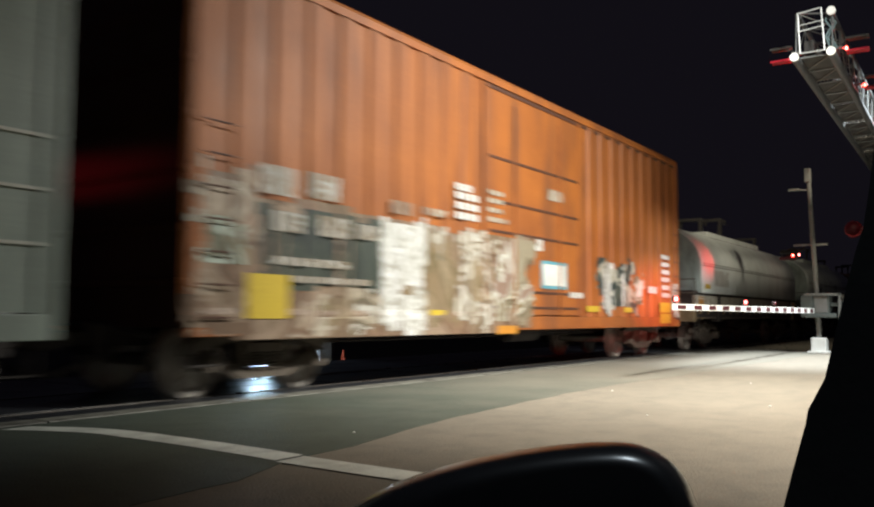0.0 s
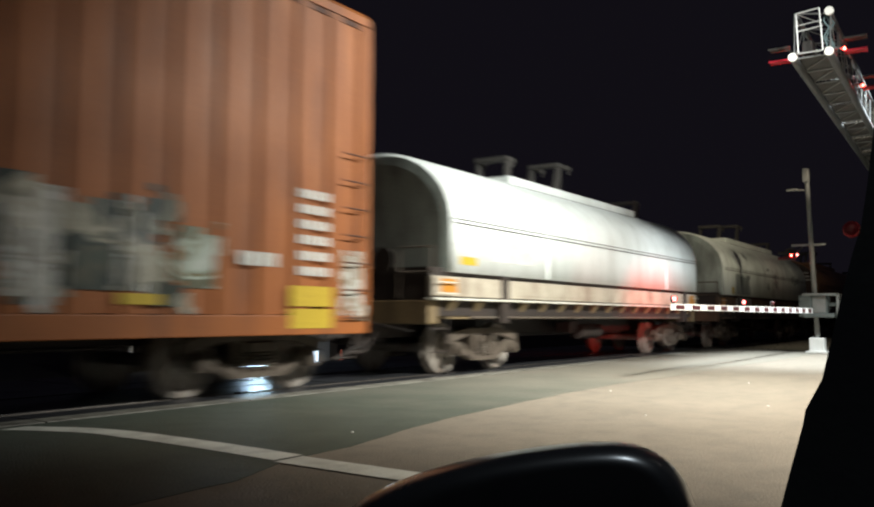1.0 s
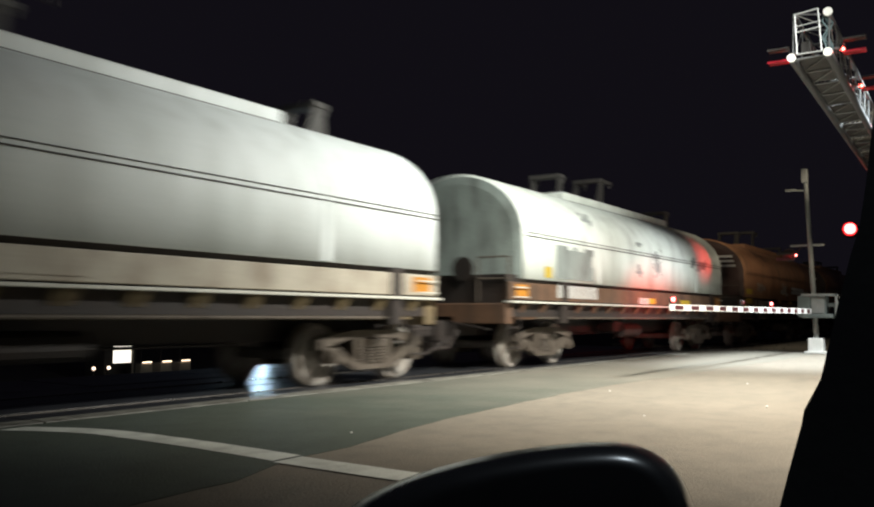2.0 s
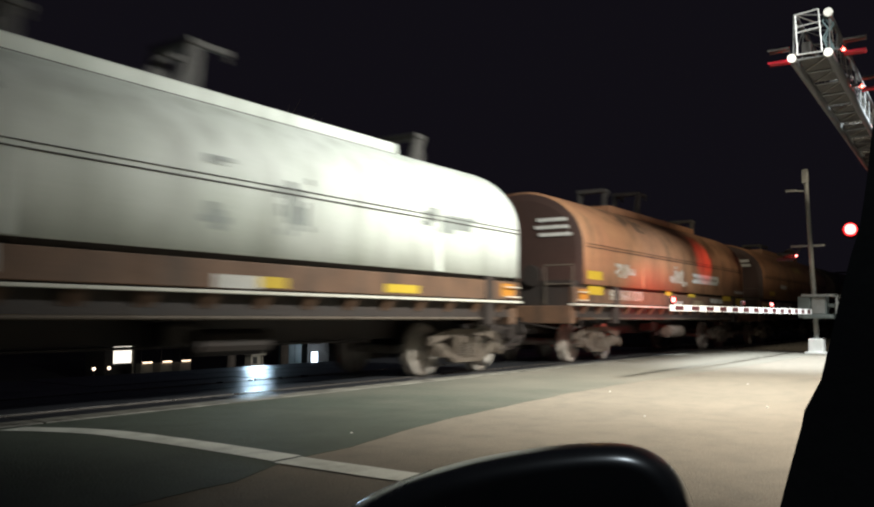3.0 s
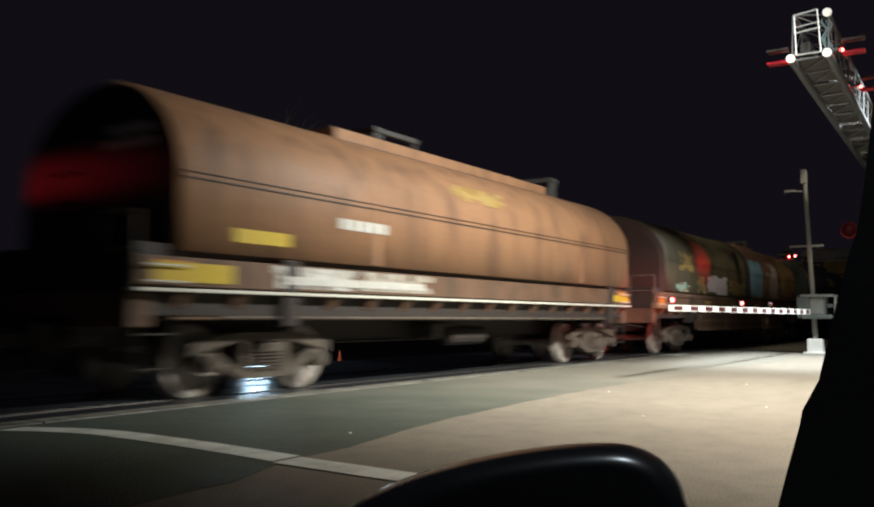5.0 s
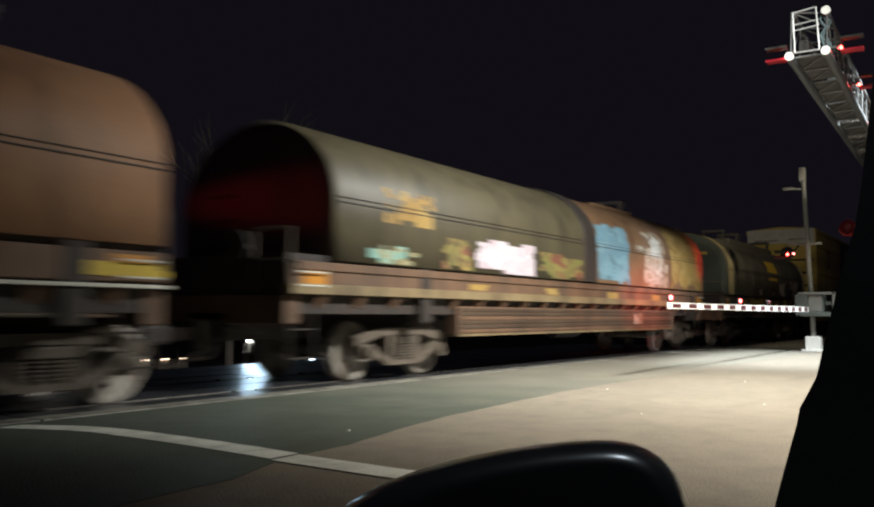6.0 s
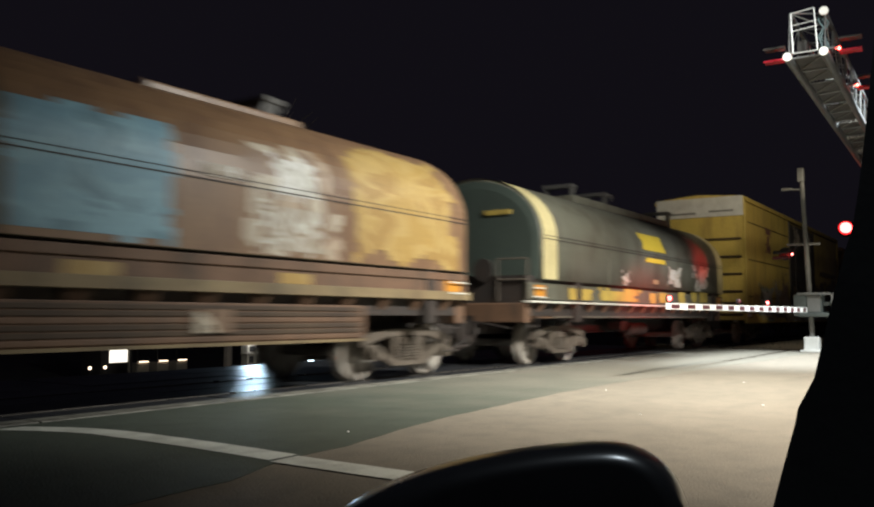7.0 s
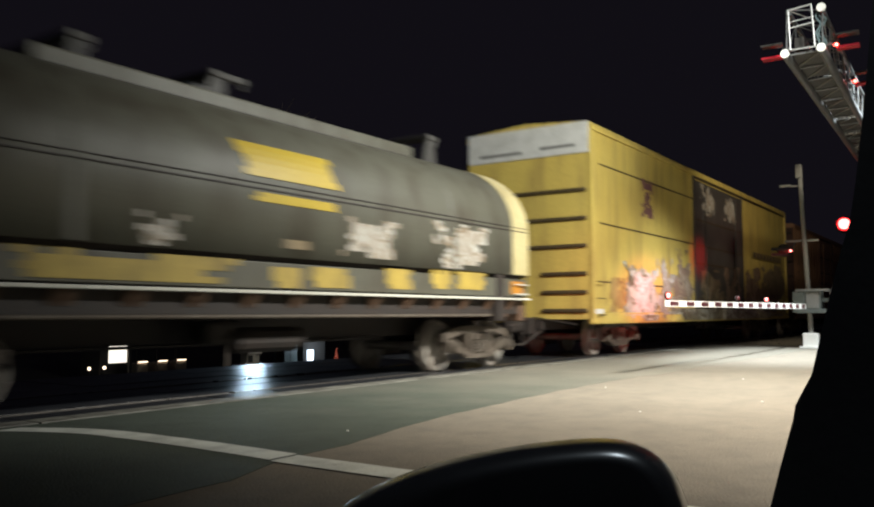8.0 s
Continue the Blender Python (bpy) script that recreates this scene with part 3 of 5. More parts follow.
def coil_car(t_lead, t_tail, cover, end, sill, low, label, ribs=(0.29, 0.80), band=None, brackets=((0.335, 0.50, 0.0, 0.25), (0.515, 0.72, 0.12, 0.60), (0.882, 0.40, 0.0, 0.22)), deep=False, walk_paint=None, setback=0.50, lead=2.2):
    length = SPEED * (t_tail - t_lead)
    h = length / 2
    car = thing("coil_car", pose(SPEED * (t_lead + t_tail) / 2, MID, 0), label, "freight car", "cars of the freight train")
    running_gear(car, length, lead)
    # the long arched cover and its closed ends
    a0, a1 = -h + setback, h - 0.05          # the cover is set back from the end platforms
    xs = [a0, a0 + 0.07, *[(-h + length * r) for r in ribs], a1 - 0.07, a1]
    rings = [cover_ring(xs[0], -0.05)] + [cover_ring(x) for x in xs[1:-1]] + [cover_ring(xs[-1], -0.05)]
    c = smooth(part("cover", loft(B(), rings, caps=False), cover, car))
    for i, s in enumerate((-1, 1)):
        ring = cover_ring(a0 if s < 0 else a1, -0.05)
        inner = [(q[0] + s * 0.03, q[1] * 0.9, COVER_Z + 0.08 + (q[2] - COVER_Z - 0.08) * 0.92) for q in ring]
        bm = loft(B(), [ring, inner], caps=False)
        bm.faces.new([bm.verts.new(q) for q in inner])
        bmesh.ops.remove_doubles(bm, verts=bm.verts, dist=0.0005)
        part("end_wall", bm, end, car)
        xe = (a0 if s < 0 else a1) + s * 0.06
        for z in (1.95, 2.3, 2.65):
            part("end_rung", box(B(), xe - 0.03, xe + 0.03, 0.35, 0.85, z, z + 0.025), M_under, car)
    # the two ribs, the lengthwise seam and the raised walkway on the crown
    for r in ribs:
        x = -h + length * r
        part("cover_rib", loft(B(), [cover_ring(x - 0.07, 0.002), cover_ring(x - 0.05, 0.012), cover_ring(x + 0.05, 0.012), cover_ring(x + 0.07, 0.002)], caps=False), cover, car)
    bm = B()
    for z, r in ((KNEE - 0.02, 0.008), (KNEE + 0.045, 0.0045)):
        box(bm, a0 + 0.05, a1 - 0.05, -COVER_Y - 0.012, -COVER_Y + 0.03, z - r, z + r)
    part("cover_seam", bm, M_under, car)
    xa, xb = -h + length * ribs[0], -h + length * ribs[1]
    wa, wb = (xa, xb) if ribs[1] - ribs[0] > 0.1 else (-h + length * 0.676, -h + length * 0.83)
    broad = 0.74 if ribs[1] - ribs[0] > 0.1 else 0.5
    walk_z = cover_surf(KNEE + 1.9 * math.acos(broad / COVER_Y) / (math.pi / 2))[1]
    part("roof_walk", box(B(), wa, wb, -broad, broad, walk_z - 0.05, CROWN + 0.035, 0.03), walk_paint or cover, car)
    part("walk_seam", box(B(), wa + 0.05, wb - 0.05, -broad - 0.012, -broad + 0.01, walk_z - 0.022, walk_z + 0.004), M_under, car)
    for f, tall, lean, reach in brackets:
        x = -h + length * f
        bm = B()
        foot = 0.20 if f > 0.4 else 0.10
        for y in (-0.34, 0.34):
            loft(bm, [[(x - foot - lean, y - 0.03, CROWN - 0.02), (x + foot - lean, y - 0.03, CROWN - 0.02), (x + foot - lean, y + 0.03, CROWN - 0.02), (x - foot - lean, y + 0.03, CROWN - 0.02)],
                      [(x - 0.06, y - 0.03, CROWN + tall), (x + 0.12, y - 0.03, CROWN + tall), (x + 0.12, y + 0.03, CROWN + tall), (x - 0.06, y + 0.03, CROWN + tall)]])
            box(bm, x - 0.08, x + reach, y - 0.05, y + 0.05, CROWN + tall - 0.05, CROWN + tall + 0.04, 0.015)
            rod(bm, (x + reach - 0.05, y, CROWN + tall - 0.13), (x + reach - 0.05, y, CROWN + tall), 0.035, n=8)
        box(bm, x - 0.09, x + 0.09, -0.40, 0.40, CROWN + tall - 0.05, CROWN + tall + 0.05, 0.02)
        # the brackets get little light: that darkness is put into their grey
        part("lifting_bracket", bm, M_truck_dark, car)
    # trough below: dark gap, side beam, white walkway edge, stake pockets, lower beam
    part("trough", box(B(), -h + 0.06, h - 0.06, -1.42, 1.42, 0.98, COVER_Z + 0.06), M_under, car)
    part("side_beam", box(B(), -h + 0.04, h - 0.04, -1.52, -1.40, 1.285, 1.60, 0.012), M_rustsill if deep else sill, car)
    part("far_side_beam", box(B(), -h + 0.04, h - 0.04, 1.40, 1.52, 1.0, 1.60), sill, car)
    part("walkway_edge", box(B(), -h, h, -HALF, -1.40, 1.225, 1.355 if deep else 1.262, 0.006), sill if deep else M_edge, car)
    low_z = 0.66 if deep else 0.93
    part("lower_beam", box(B(), -h + (3.8 if deep else 0.5), h - (2.6 if deep else 0.5), -1.50 if deep else -1.40, -1.30, low_z, 1.11, 0.012), low, car)
    if deep:
        for k in range(6):
            part("side_board", box(B(), -h + 3.9, h - 2.7, -1.515, -1.49, low_z + 0.02 + 0.07 * k, low_z + 0.075 + 0.07 * k, 0.008), M_board if k % 3 else M_rustsill, car)
        part("bottom_flange", box(B(), -h + 3.8, h - 2.6, -1.53, -1.40, low_z - 0.03, low_z + 0.005), M_tansill, car)
        part("upper_rail", box(B(), -h + 0.1, h - 0.1, -1.55, -1.45, 1.53, 1.64, 0.01), M_rustsill, car)
    post = None
    if ribs[1] - ribs[0] < 0.1:
        part("divider", loft(B(), [cover_ring(xa - 0.02, 0.03), cover_ring(xa, 0.05), cover_ring(xb, 0.05), cover_ring(xb + 0.02, 0.03)], caps=False), M_under, car)
    n = max(10, int(length / 0.78))
    for i in range(n):
        x = -h + 0.6 + (length - 1.2) * i / (n - 1)
        if post is None:
            post = part("stake_pocket", loft(B(), [[(-0.09, -1.545, 1.222), (0.09, -1.545, 1.222), (0.09, -1.36, 1.222), (-0.09, -1.36, 1.222)], [(-0.07, -1.43, 1.06), (0.07, -1.43, 1.06), (0.07, -1.36, 1.06), (-0.07, -1.36, 1.06)]]), low, car)
            post.matrix_basis = pose(x, 0, 0)
        else:
            again(post, "stake_pocket", car, pose(x, 0, 0))
    # air pipe and small stencils along the lower beam
    if not deep:
        part("air_pipe", rod(B(), (-h + 1.2, -1.43, 0.955), (h - 1.2, -1.43, 0.955), 0.022, n=8), M_truck, car)
        for k, x in enumerate((-h * 0.62, -h * 0.30, h * 0.12, h * 0.44, h * 0.66)):
            bars(car, flat(-1.402), x, x + 0.34 + 0.12 * (k % 2), 0.97, 1.05, 4, M_tag_chalk if k % 2 else M_patch_white, lift=0.004)
    # end handrails with their stanchions
    for s in (-1, 1):
        bm = B()
        rod(bm, (s * (h - 0.03), -1.49, 1.25), (s * (h - 0.03), -1.49, 2.05), 0.016, n=6)
        part("stanchion", rod(B(), (s * (h - 0.52), -1.49, 1.25), (s * (h - 0.52), -1.49, 1.66), 0.016, n=6), M_truck, car)
        for z in (1.66, 2.05):
            rod(bm, (s * (h - 0.03), -1.49, z), (s * (h - 0.03), -0.85, z), 0.016, n=6)
        rod(bm, (s * (h - 0.03), -0.85, 1.25), (s * (h - 0.03), -0.85, 2.05), 0.016, n=6)
        part("handrail", bm, M_truck, car)
        part("air_hose", rod(rod(B(), (s * (h + 0.05), -0.45, 0.72), (s * (h + 0.30), -0.40, 0.42), 0.03, n=8), (s * (h + 0.30), -0.40, 0.42), (s * (h + 0.55), -0.36, 0.40), 0.03, n=8), M_under, car)
    part("brake_wheel", rod(rod(B(), (-h - 0.02, -0.55, 1.85), (-h + 0.02, -0.55, 1.85), 0.22, n=20), (-h + 0.02, -0.55, 1.85), (-h + 0.22, -0.55, 1.85), 0.04, n=8), M_under, car)
    # braces over the trucks, end platforms and grab irons
    for s in (-1, 1):
        part("bolster_post", box(B(), s * (h - (lead if s < 0 else 1.05)) - 0.13, s * (h - (lead if s < 0 else 1.05)) + 0.13, -1.54, -1.3, 0.85, 1.66, 0.02), M_under, car)
        part("end_sill", box(B(), s * (h - 0.12) - 0.12, s * (h - 0.12) + 0.12, -1.45, 1.45, 0.85, 1.22, 0.02), low, car)
        bm = B()
        for z in (1.33, 1.5):
            rod(bm, (s * (h - 0.1), -1.575, z), (s * (h - 0.6), -1.575, z), 0.012, n=6)
        part("grab_iron", bm, M_edge, car)
        patch("reflector", car, flat(-1.52), s * (h - 0.45) - 0.22, s * (h - 0.45) + 0.22, 1.33, 1.56, M_patch_orange)
    if band:
        for s in (-1, 1):
            a, b = (a0 + 0.02, a0 + 0.62) if s < 0 else (a1 - 0.62, a1 - 0.02)
            part("end_band", loft(B(), [cover_ring(a, 0.007), cover_ring(b, 0.007)], closed=False, caps=False), band, car)
    car["half"] = h
    return car, h


def box_car(t_lead, t_tail, paint, gap, end, label, height=5.20, low=0.74, door=(0.37, 0.61), door_paint=None, ribs=26, top_band=None, door_bars=(1.14, 1.42, 2.43, 2.95, 3.7), eave=None, end_bars=None, rungs=7, insets=(1.5, 1.5)):
    length = SPEED * (t_tail - t_lead)
    h = length / 2
    car = thing("box_car", pose(SPEED * (t_lead + t_tail) / 2, MID, 0), label, "freight car", "cars of the freight train")
    running_gear(car, length, *insets)
    W = HALF - 0.05
    bm = box(B(), -h, h, -W, W, low + 0.25, height - 0.22)
    part("body", bm, paint, car)
    # shallow peaked roof with overhanging eaves
    prof = [(-HALF, height - 0.24), (-HALF, height - 0.13), (-HALF + 0.06, height - 0.06), (0, height + 0.06), (HALF - 0.06, height - 0.06), (HALF, height - 0.13), (HALF, height - 0.24)]
    part("roof", loft(B(), [[(x, y, z) for y, z in prof] for x in (-h - 0.02, h + 0.02)]), eave or paint, car)
    # dark strip below the eave, its shade put into the colour
    part("eave_shade_strip", box(B(), -h + length * door[0], h - 0.05, -W - 0.02, -W + 0.01, height - 0.31, height - 0.245), gap, car)
    part("side_sill", box(B(), -h, h, -HALF, -W + 0.02, low, low + 0.24, 0.012), paint, car)
    part("far_side_sill", box(B(), -h, h, W - 0.02, HALF, low, low + 0.24), paint, car)
    d0, d1 = -h + length * door[0], -h + length * door[1]
    rib = None
    spots = [-h + 0.06 + (length - 0.12) * i / max(1, ribs) for i in range(ribs + 1)]
    RIBS[car.name] = [x for x in spots if not d0 - 0.15 < x < d1 + 0.15] + [d0 + (d1 - d0) * i / 40 for i in range(41)]
    for i in range(ribs + 1 if ribs else 0):
        x = -h + 0.06 + (length - 0.12) * i / ribs
        if d0 - 0.15 < x < d1 + 0.15:
            continue
        if rib is None:
            prof = [(-0.15, 0), (-0.10, -0.045), (0.10, -0.045), (0.15, 0)]
            rib = part("side_rib", loft(B(), [[(a, -W + b, z) for a, b in prof] for z in (low + 0.24, height - 0.25)]), paint, car)
            rib.matrix_basis = pose(x, 0, 0)
        else:
            again(rib, "side_rib", car, pose(x, 0, 0))
    # plug door with its bars, posts and rods
    dp = door_paint or paint
    dr = part("door", box(B(), d0, d1, -W - 0.042, -W + 0.02, low + 0.26, height - 0.36, 0.015), dp, car)
    for z in door_bars:
        part("door_seam", box(B(), d0 + 0.05, d1 - 0.05, -W - 0.056, -W - 0.03, z - 0.03, z + 0.02, 0.006), gap, dr)
    for x in (d0 - 0.06, d1 + 0.06):
        part("door_post", box(B(), x - 0.05, x + 0.05, -W - 0.048, -W + 0.02, low + 0.24, height - 0.26, 0.01), dp, dr)
    for x in (d0 + 0.9, d1 - 0.9):
        part("lock_rod", rod(B(), (x, -W - 0.065, low + 0.3), (x, -W - 0.065, height - 0.5), 0.02, n=8), dp, dr)
    # ribbed ends; the ribs' shade is put into their dark colour
    for s in (-1, 1):
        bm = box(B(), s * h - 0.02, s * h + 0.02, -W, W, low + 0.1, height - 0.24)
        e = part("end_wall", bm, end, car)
        for z, halves in end_bars or [(low + 0.55 + 0.62 * k, False) for k in range(6)]:
            for y0, y1 in ((-W + 0.08, -0.35), (0.15, W - 0.12)) if halves else ((-W + 0.08, W - 0.12),):
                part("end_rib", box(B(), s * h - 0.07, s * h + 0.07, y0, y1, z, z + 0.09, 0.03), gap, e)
        part("corner_post", box(B(), s * (h - 0.06) - 0.08, s * (h - 0.06) + 0.08, -HALF, -W + 0.05, low, height - 0.25, 0.012), paint, car)
        for k in range(rungs):
            part("ladder_rung", rod(B(), (s * (h - 0.08), -HALF - 0.05, 0.95 + 0.36 * k), (s * (h - 0.52), -HALF - 0.05, 0.95 + 0.36 * k), 0.012, n=6), gap, car)
        if top_band:
            part("end_top_panel", box(B(), s * h - 0.05, s * h + 0.05, -W + 0.01, W - 0.01, height - 0.74, height - 0.06), top_band, e)
    return car, h


CARS = []

# cars, from the head of what is seen, seen only as it leaves
grey_box, gh = box_car(-0.98, 0.327, M_greygreen, M_under, M_boxend, "grey steel box car with horizontal seams and pale sill", height=4.95, ribs=0, door=(0.3, 0.5), door_bars=(1.2, 2.0, 2.8, 3.6), rungs=0)
sd = flat(-HALF + 0.05)
for z in (1.61, 2.11, 2.60):
    part("side_seam", box(B(), 2.2, gh - 0.1, -HALF + 0.02, -HALF + 0.06, z - 0.015, z + 0.015), M_edge, grey_box)
patch("graffiti", grey_box, sd, gh - 3.0, gh - 0.15, 1.45, 3.3, M_tag_smoke, 0.25)
patch("graffiti", grey_box, sd, gh - 2.6, gh - 0.3, 0.98, 1.55, M_tag_white, 0.3)
patch("repaint", grey_box, sd, gh - 3.0, gh - 0.5, 3.35, 4.6, M_tag_white, 0.35)
CARS.append((grey_box, -0.98, 0.327))

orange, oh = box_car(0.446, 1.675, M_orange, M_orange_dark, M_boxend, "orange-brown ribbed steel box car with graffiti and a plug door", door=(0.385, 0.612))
CARS.append((orange, 0.446, 1.675))

c1, h1 = coil_car(1.803, 2.817, M_white, M_endgreen, M_palesill, M_tansill, "white arched steel coil car with dirty white side beam")
CARS.append((c1, 1.803, 2.817))
c2, h2 = coil_car(2.99, 4.018, M_offwhite, M_endgreen, M_rustsill, M_rustsill, "pale greenish-white arched coil car on a rusty frame")
CARS.append((c2, 2.99, 4.018))
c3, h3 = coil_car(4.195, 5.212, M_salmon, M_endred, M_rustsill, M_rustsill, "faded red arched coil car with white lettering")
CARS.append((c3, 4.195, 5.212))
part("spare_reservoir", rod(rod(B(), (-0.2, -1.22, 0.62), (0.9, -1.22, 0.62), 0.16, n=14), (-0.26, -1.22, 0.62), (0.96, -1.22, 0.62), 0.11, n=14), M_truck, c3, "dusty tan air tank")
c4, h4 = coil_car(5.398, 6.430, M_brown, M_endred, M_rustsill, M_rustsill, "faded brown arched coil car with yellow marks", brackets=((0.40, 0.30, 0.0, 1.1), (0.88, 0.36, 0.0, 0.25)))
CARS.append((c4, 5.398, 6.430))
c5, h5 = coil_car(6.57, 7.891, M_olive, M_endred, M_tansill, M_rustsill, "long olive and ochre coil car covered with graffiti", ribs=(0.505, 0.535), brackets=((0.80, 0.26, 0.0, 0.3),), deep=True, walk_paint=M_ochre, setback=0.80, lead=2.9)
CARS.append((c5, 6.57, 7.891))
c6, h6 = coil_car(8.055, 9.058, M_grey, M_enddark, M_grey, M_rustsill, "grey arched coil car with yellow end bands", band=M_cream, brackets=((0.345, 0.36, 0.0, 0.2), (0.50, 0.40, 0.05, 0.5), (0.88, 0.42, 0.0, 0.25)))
CARS.append((c6, 8.055, 9.058))
yellow, yh = box_car(9.281, 10.81, M_yellow, M_yellow_shade_seam, M_yellow, "yellow steel box car with white end band and dark door", height=5.21, low=0.76, door=(0.375, 0.64), door_paint=M_patch_dark, ribs=0, top_band=M_patch_white, end_bars=[(3.62, False), (3.0, False), (2.40, False), (1.80, True), (1.40, True), (1.0, True)], rungs=3, insets=(2.6, 2.6))
CARS.append((yellow, 9.281, 10.81))
last, lh = box_car(10.95, 12.2, M_brown, M_under, M_boxend, "dark brown box car at the visible end of the train", height=4.9)
CARS.append((last, 10.95, 12.2))


# ---- paint, stencils and reflectors on the cars ----
SKIN, BEAM, LOWER = flat(-HALF + 0.004), flat(-1.521), flat(-1.401)
part("cover_repaint", loft(B(), [cover_ring(h5 * 2 * 0.035 + 0.16, 0.004), cover_ring(h5 - 0.14, 0.004)], closed=False, caps=False), M_ochre, c5)
patch("graffiti", orange, SKIN, -7.95, -0.10, 0.70, 2.42, M_tag_coat, 0.10, lift=0.004)
patch("graffiti", orange, SKIN, -7.92, -6.80, 1.90, 2.72, M_tag_pinkish, 0.45, lift=0.008)
patch("graffiti", orange, SKIN, -7.90, -6.90, 0.75, 1.55, M_tag_pinkish, 0.35, lift=0.008)
patch("graffiti", orange, SKIN, -7.80, -7.12, 1.55, 2.08, M_tag_mint, 0.35, lift=0.014)
patch("graffiti", orange, SKIN, -6.95, -4.50, 1.28, 2.30, M_tag_bottle, 0.12, lift=0.013)
for x0, x1, z0, z1, n in ((-6.75, -6.2, 1.98, 2.22, 3), (-5.95, -5.35, 1.98, 2.24, 4), (-5.2, -4.75, 2.0, 2.2, 3), (-6.75, -5.35, 1.58, 1.68, 7), (-6.4, -4.9, 1.38, 1.46, 5)):
    bars(orange, SKIN, x0, x1, z0, z1, n, M_tag_chalk, lift=0.026)
patch("graffiti", orange, SKIN, -6.40, -5.55, 0.72, 1.25, M_tag_pinkish, 0.5, lift=0.012)
patch("graffiti", orange, SKIN, -5.85, -5.25, 0.85, 1.20, M_tag_khaki, 0.6, lift=0.016)
patch("graffiti", orange, SKIN, -5.35, -4.55, 0.72, 1.42, M_tag_cream, 0.5, lift=0.012)
patch("graffiti", orange, SKIN, -4.70, -3.62, 0.70, 2.44, M_tag_white, 0.24, lift=0.018)
patch("graffiti", orange, SKIN, -4.25, -3.90, 1.28, 1.42, M_tag_khaki, 0.4, lift=0.024)
patch("graffiti", orange, SKIN, -3.70, -2.70, 0.74, 2.30, M_tag_khaki, 0.35, lift=0.012)
patch("graffiti", orange, SKIN, -3.60, -3.05, 1.75, 2.36, M_tag_cream, 0.55, lift=0.018)
patch("graffiti", orange, SKIN, -2.75, -1.65, 0.70, 2.40, M_tag_cream, 0.5, lift=0.014)
patch("graffiti", orange, SKIN, -2.35, -1.95, 1.15, 1.95, M_tag_khaki, 0.45, lift=0.020)
patch("graffiti", orange, SKIN, -1.75, -0.10, 0.75, 2.42, M_tag_pale, 0.55, lift=0.014)
patch("placard", orange, SKIN, -7.11, -6.45, 0.94, 1.46, M_patch_yellow, 0, lift=0.022)
bars(orange, SKIN, -6.94, -6.34, 2.41, 2.76, 6, M_tag_chalk)
bars(orange, SKIN, -6.13, -5.55, 2.44, 2.77, 5, M_tag_chalk)
bars(orange, SKIN, -4.46, -3.93, 2.43, 2.62, 3, M_tag_pinkish)
bars(orange, SKIN, -3.72, -3.06, 2.49, 2.60, 4, M_tag_pinkish)
for z in (2.52, 2.68, 2.84, 2.98):
    bars(orange, SKIN, -2.81, -2.12 - 0.2 * (z > 2.9), z, z + 0.11, 4, M_patch_white)
    bars(orange, SKIN, -1.86, -1.30 + 0.2 * (z < 2.6), z + 0.05, z + 0.13, 3, M_tag_pinkish)
bars(orange, SKIN, 0.33, 1.04, 3.19, 3.40, 4, M_tag_pinkish)
patch("stencil", orange, SKIN, -0.23, 0.21, 2.19, 2.40, M_tag_white, 0.5)
patch("placard_frame", orange, SKIN, 0.09, 1.17, 1.50, 2.02, M_patch_blue, 0)
patch("graffiti", orange, SKIN, 2.63, 4.99, 0.99, 2.32, M_tag_green, 0.5)
patch("graffiti", orange, SKIN, 2.85, 3.58, 0.99, 2.16, M_tag_white, 0.4)
patch("graffiti", orange, SKIN, 3.67, 4.53, 1.14, 2.17, M_tag_white, 0.45)
patch("graffiti", orange, SKIN, 4.53, 5.34, 1.19, 2.00, M_tag_mint, 0.5)
patch("reflector", orange, SKIN, -3.52, -2.95, 0.93, 1.07, M_patch_yellow, 0)
patch("reflector", orange, SKIN, 2.10, 2.72, 1.08, 1.20, M_patch_yellow, 0)
patch("reflector", orange, SKIN, 4.08, 4.56, 1.08, 1.19, M_patch_yellow, 0)
patch("placard", orange, SKIN, 6.41, 7.16, 0.82, 1.06, M_patch_yellow, 0)
patch("placard", orange, SKIN, 6.41, 7.16, 1.09, 1.34, M_patch_yellow, 0)
bars(orange, SKIN, 6.52, 7.09, 2.43, 2.54, 5, M_patch_white)
bars(orange, SKIN, 6.52, 7.09, 2.24, 2.35, 5, M_patch_white)
bars(orange, SKIN, 6.52, 7.09, 2.05, 2.16, 5, M_patch_white)
bars(orange, SKIN, 6.52, 7.09, 1.86, 1.97, 5, M_patch_white)
bars(orange, SKIN, 6.52, 7.09, 1.66, 1.77, 5, M_patch_white)
bars(orange, SKIN, 6.52, 7.09, 1.47, 1.58, 5, M_patch_white)
bars(orange, SKIN, 5.57, 6.18, 1.55, 1.71, 4, M_patch_white)
patch("graffiti", orange, SKIN, 7.31, 7.83, 0.91, 1.98, M_tag_chalk, 0.5)
bars(orange, SKIN, 1.28, 1.89, 1.35, 1.46, 5, M_patch_white)
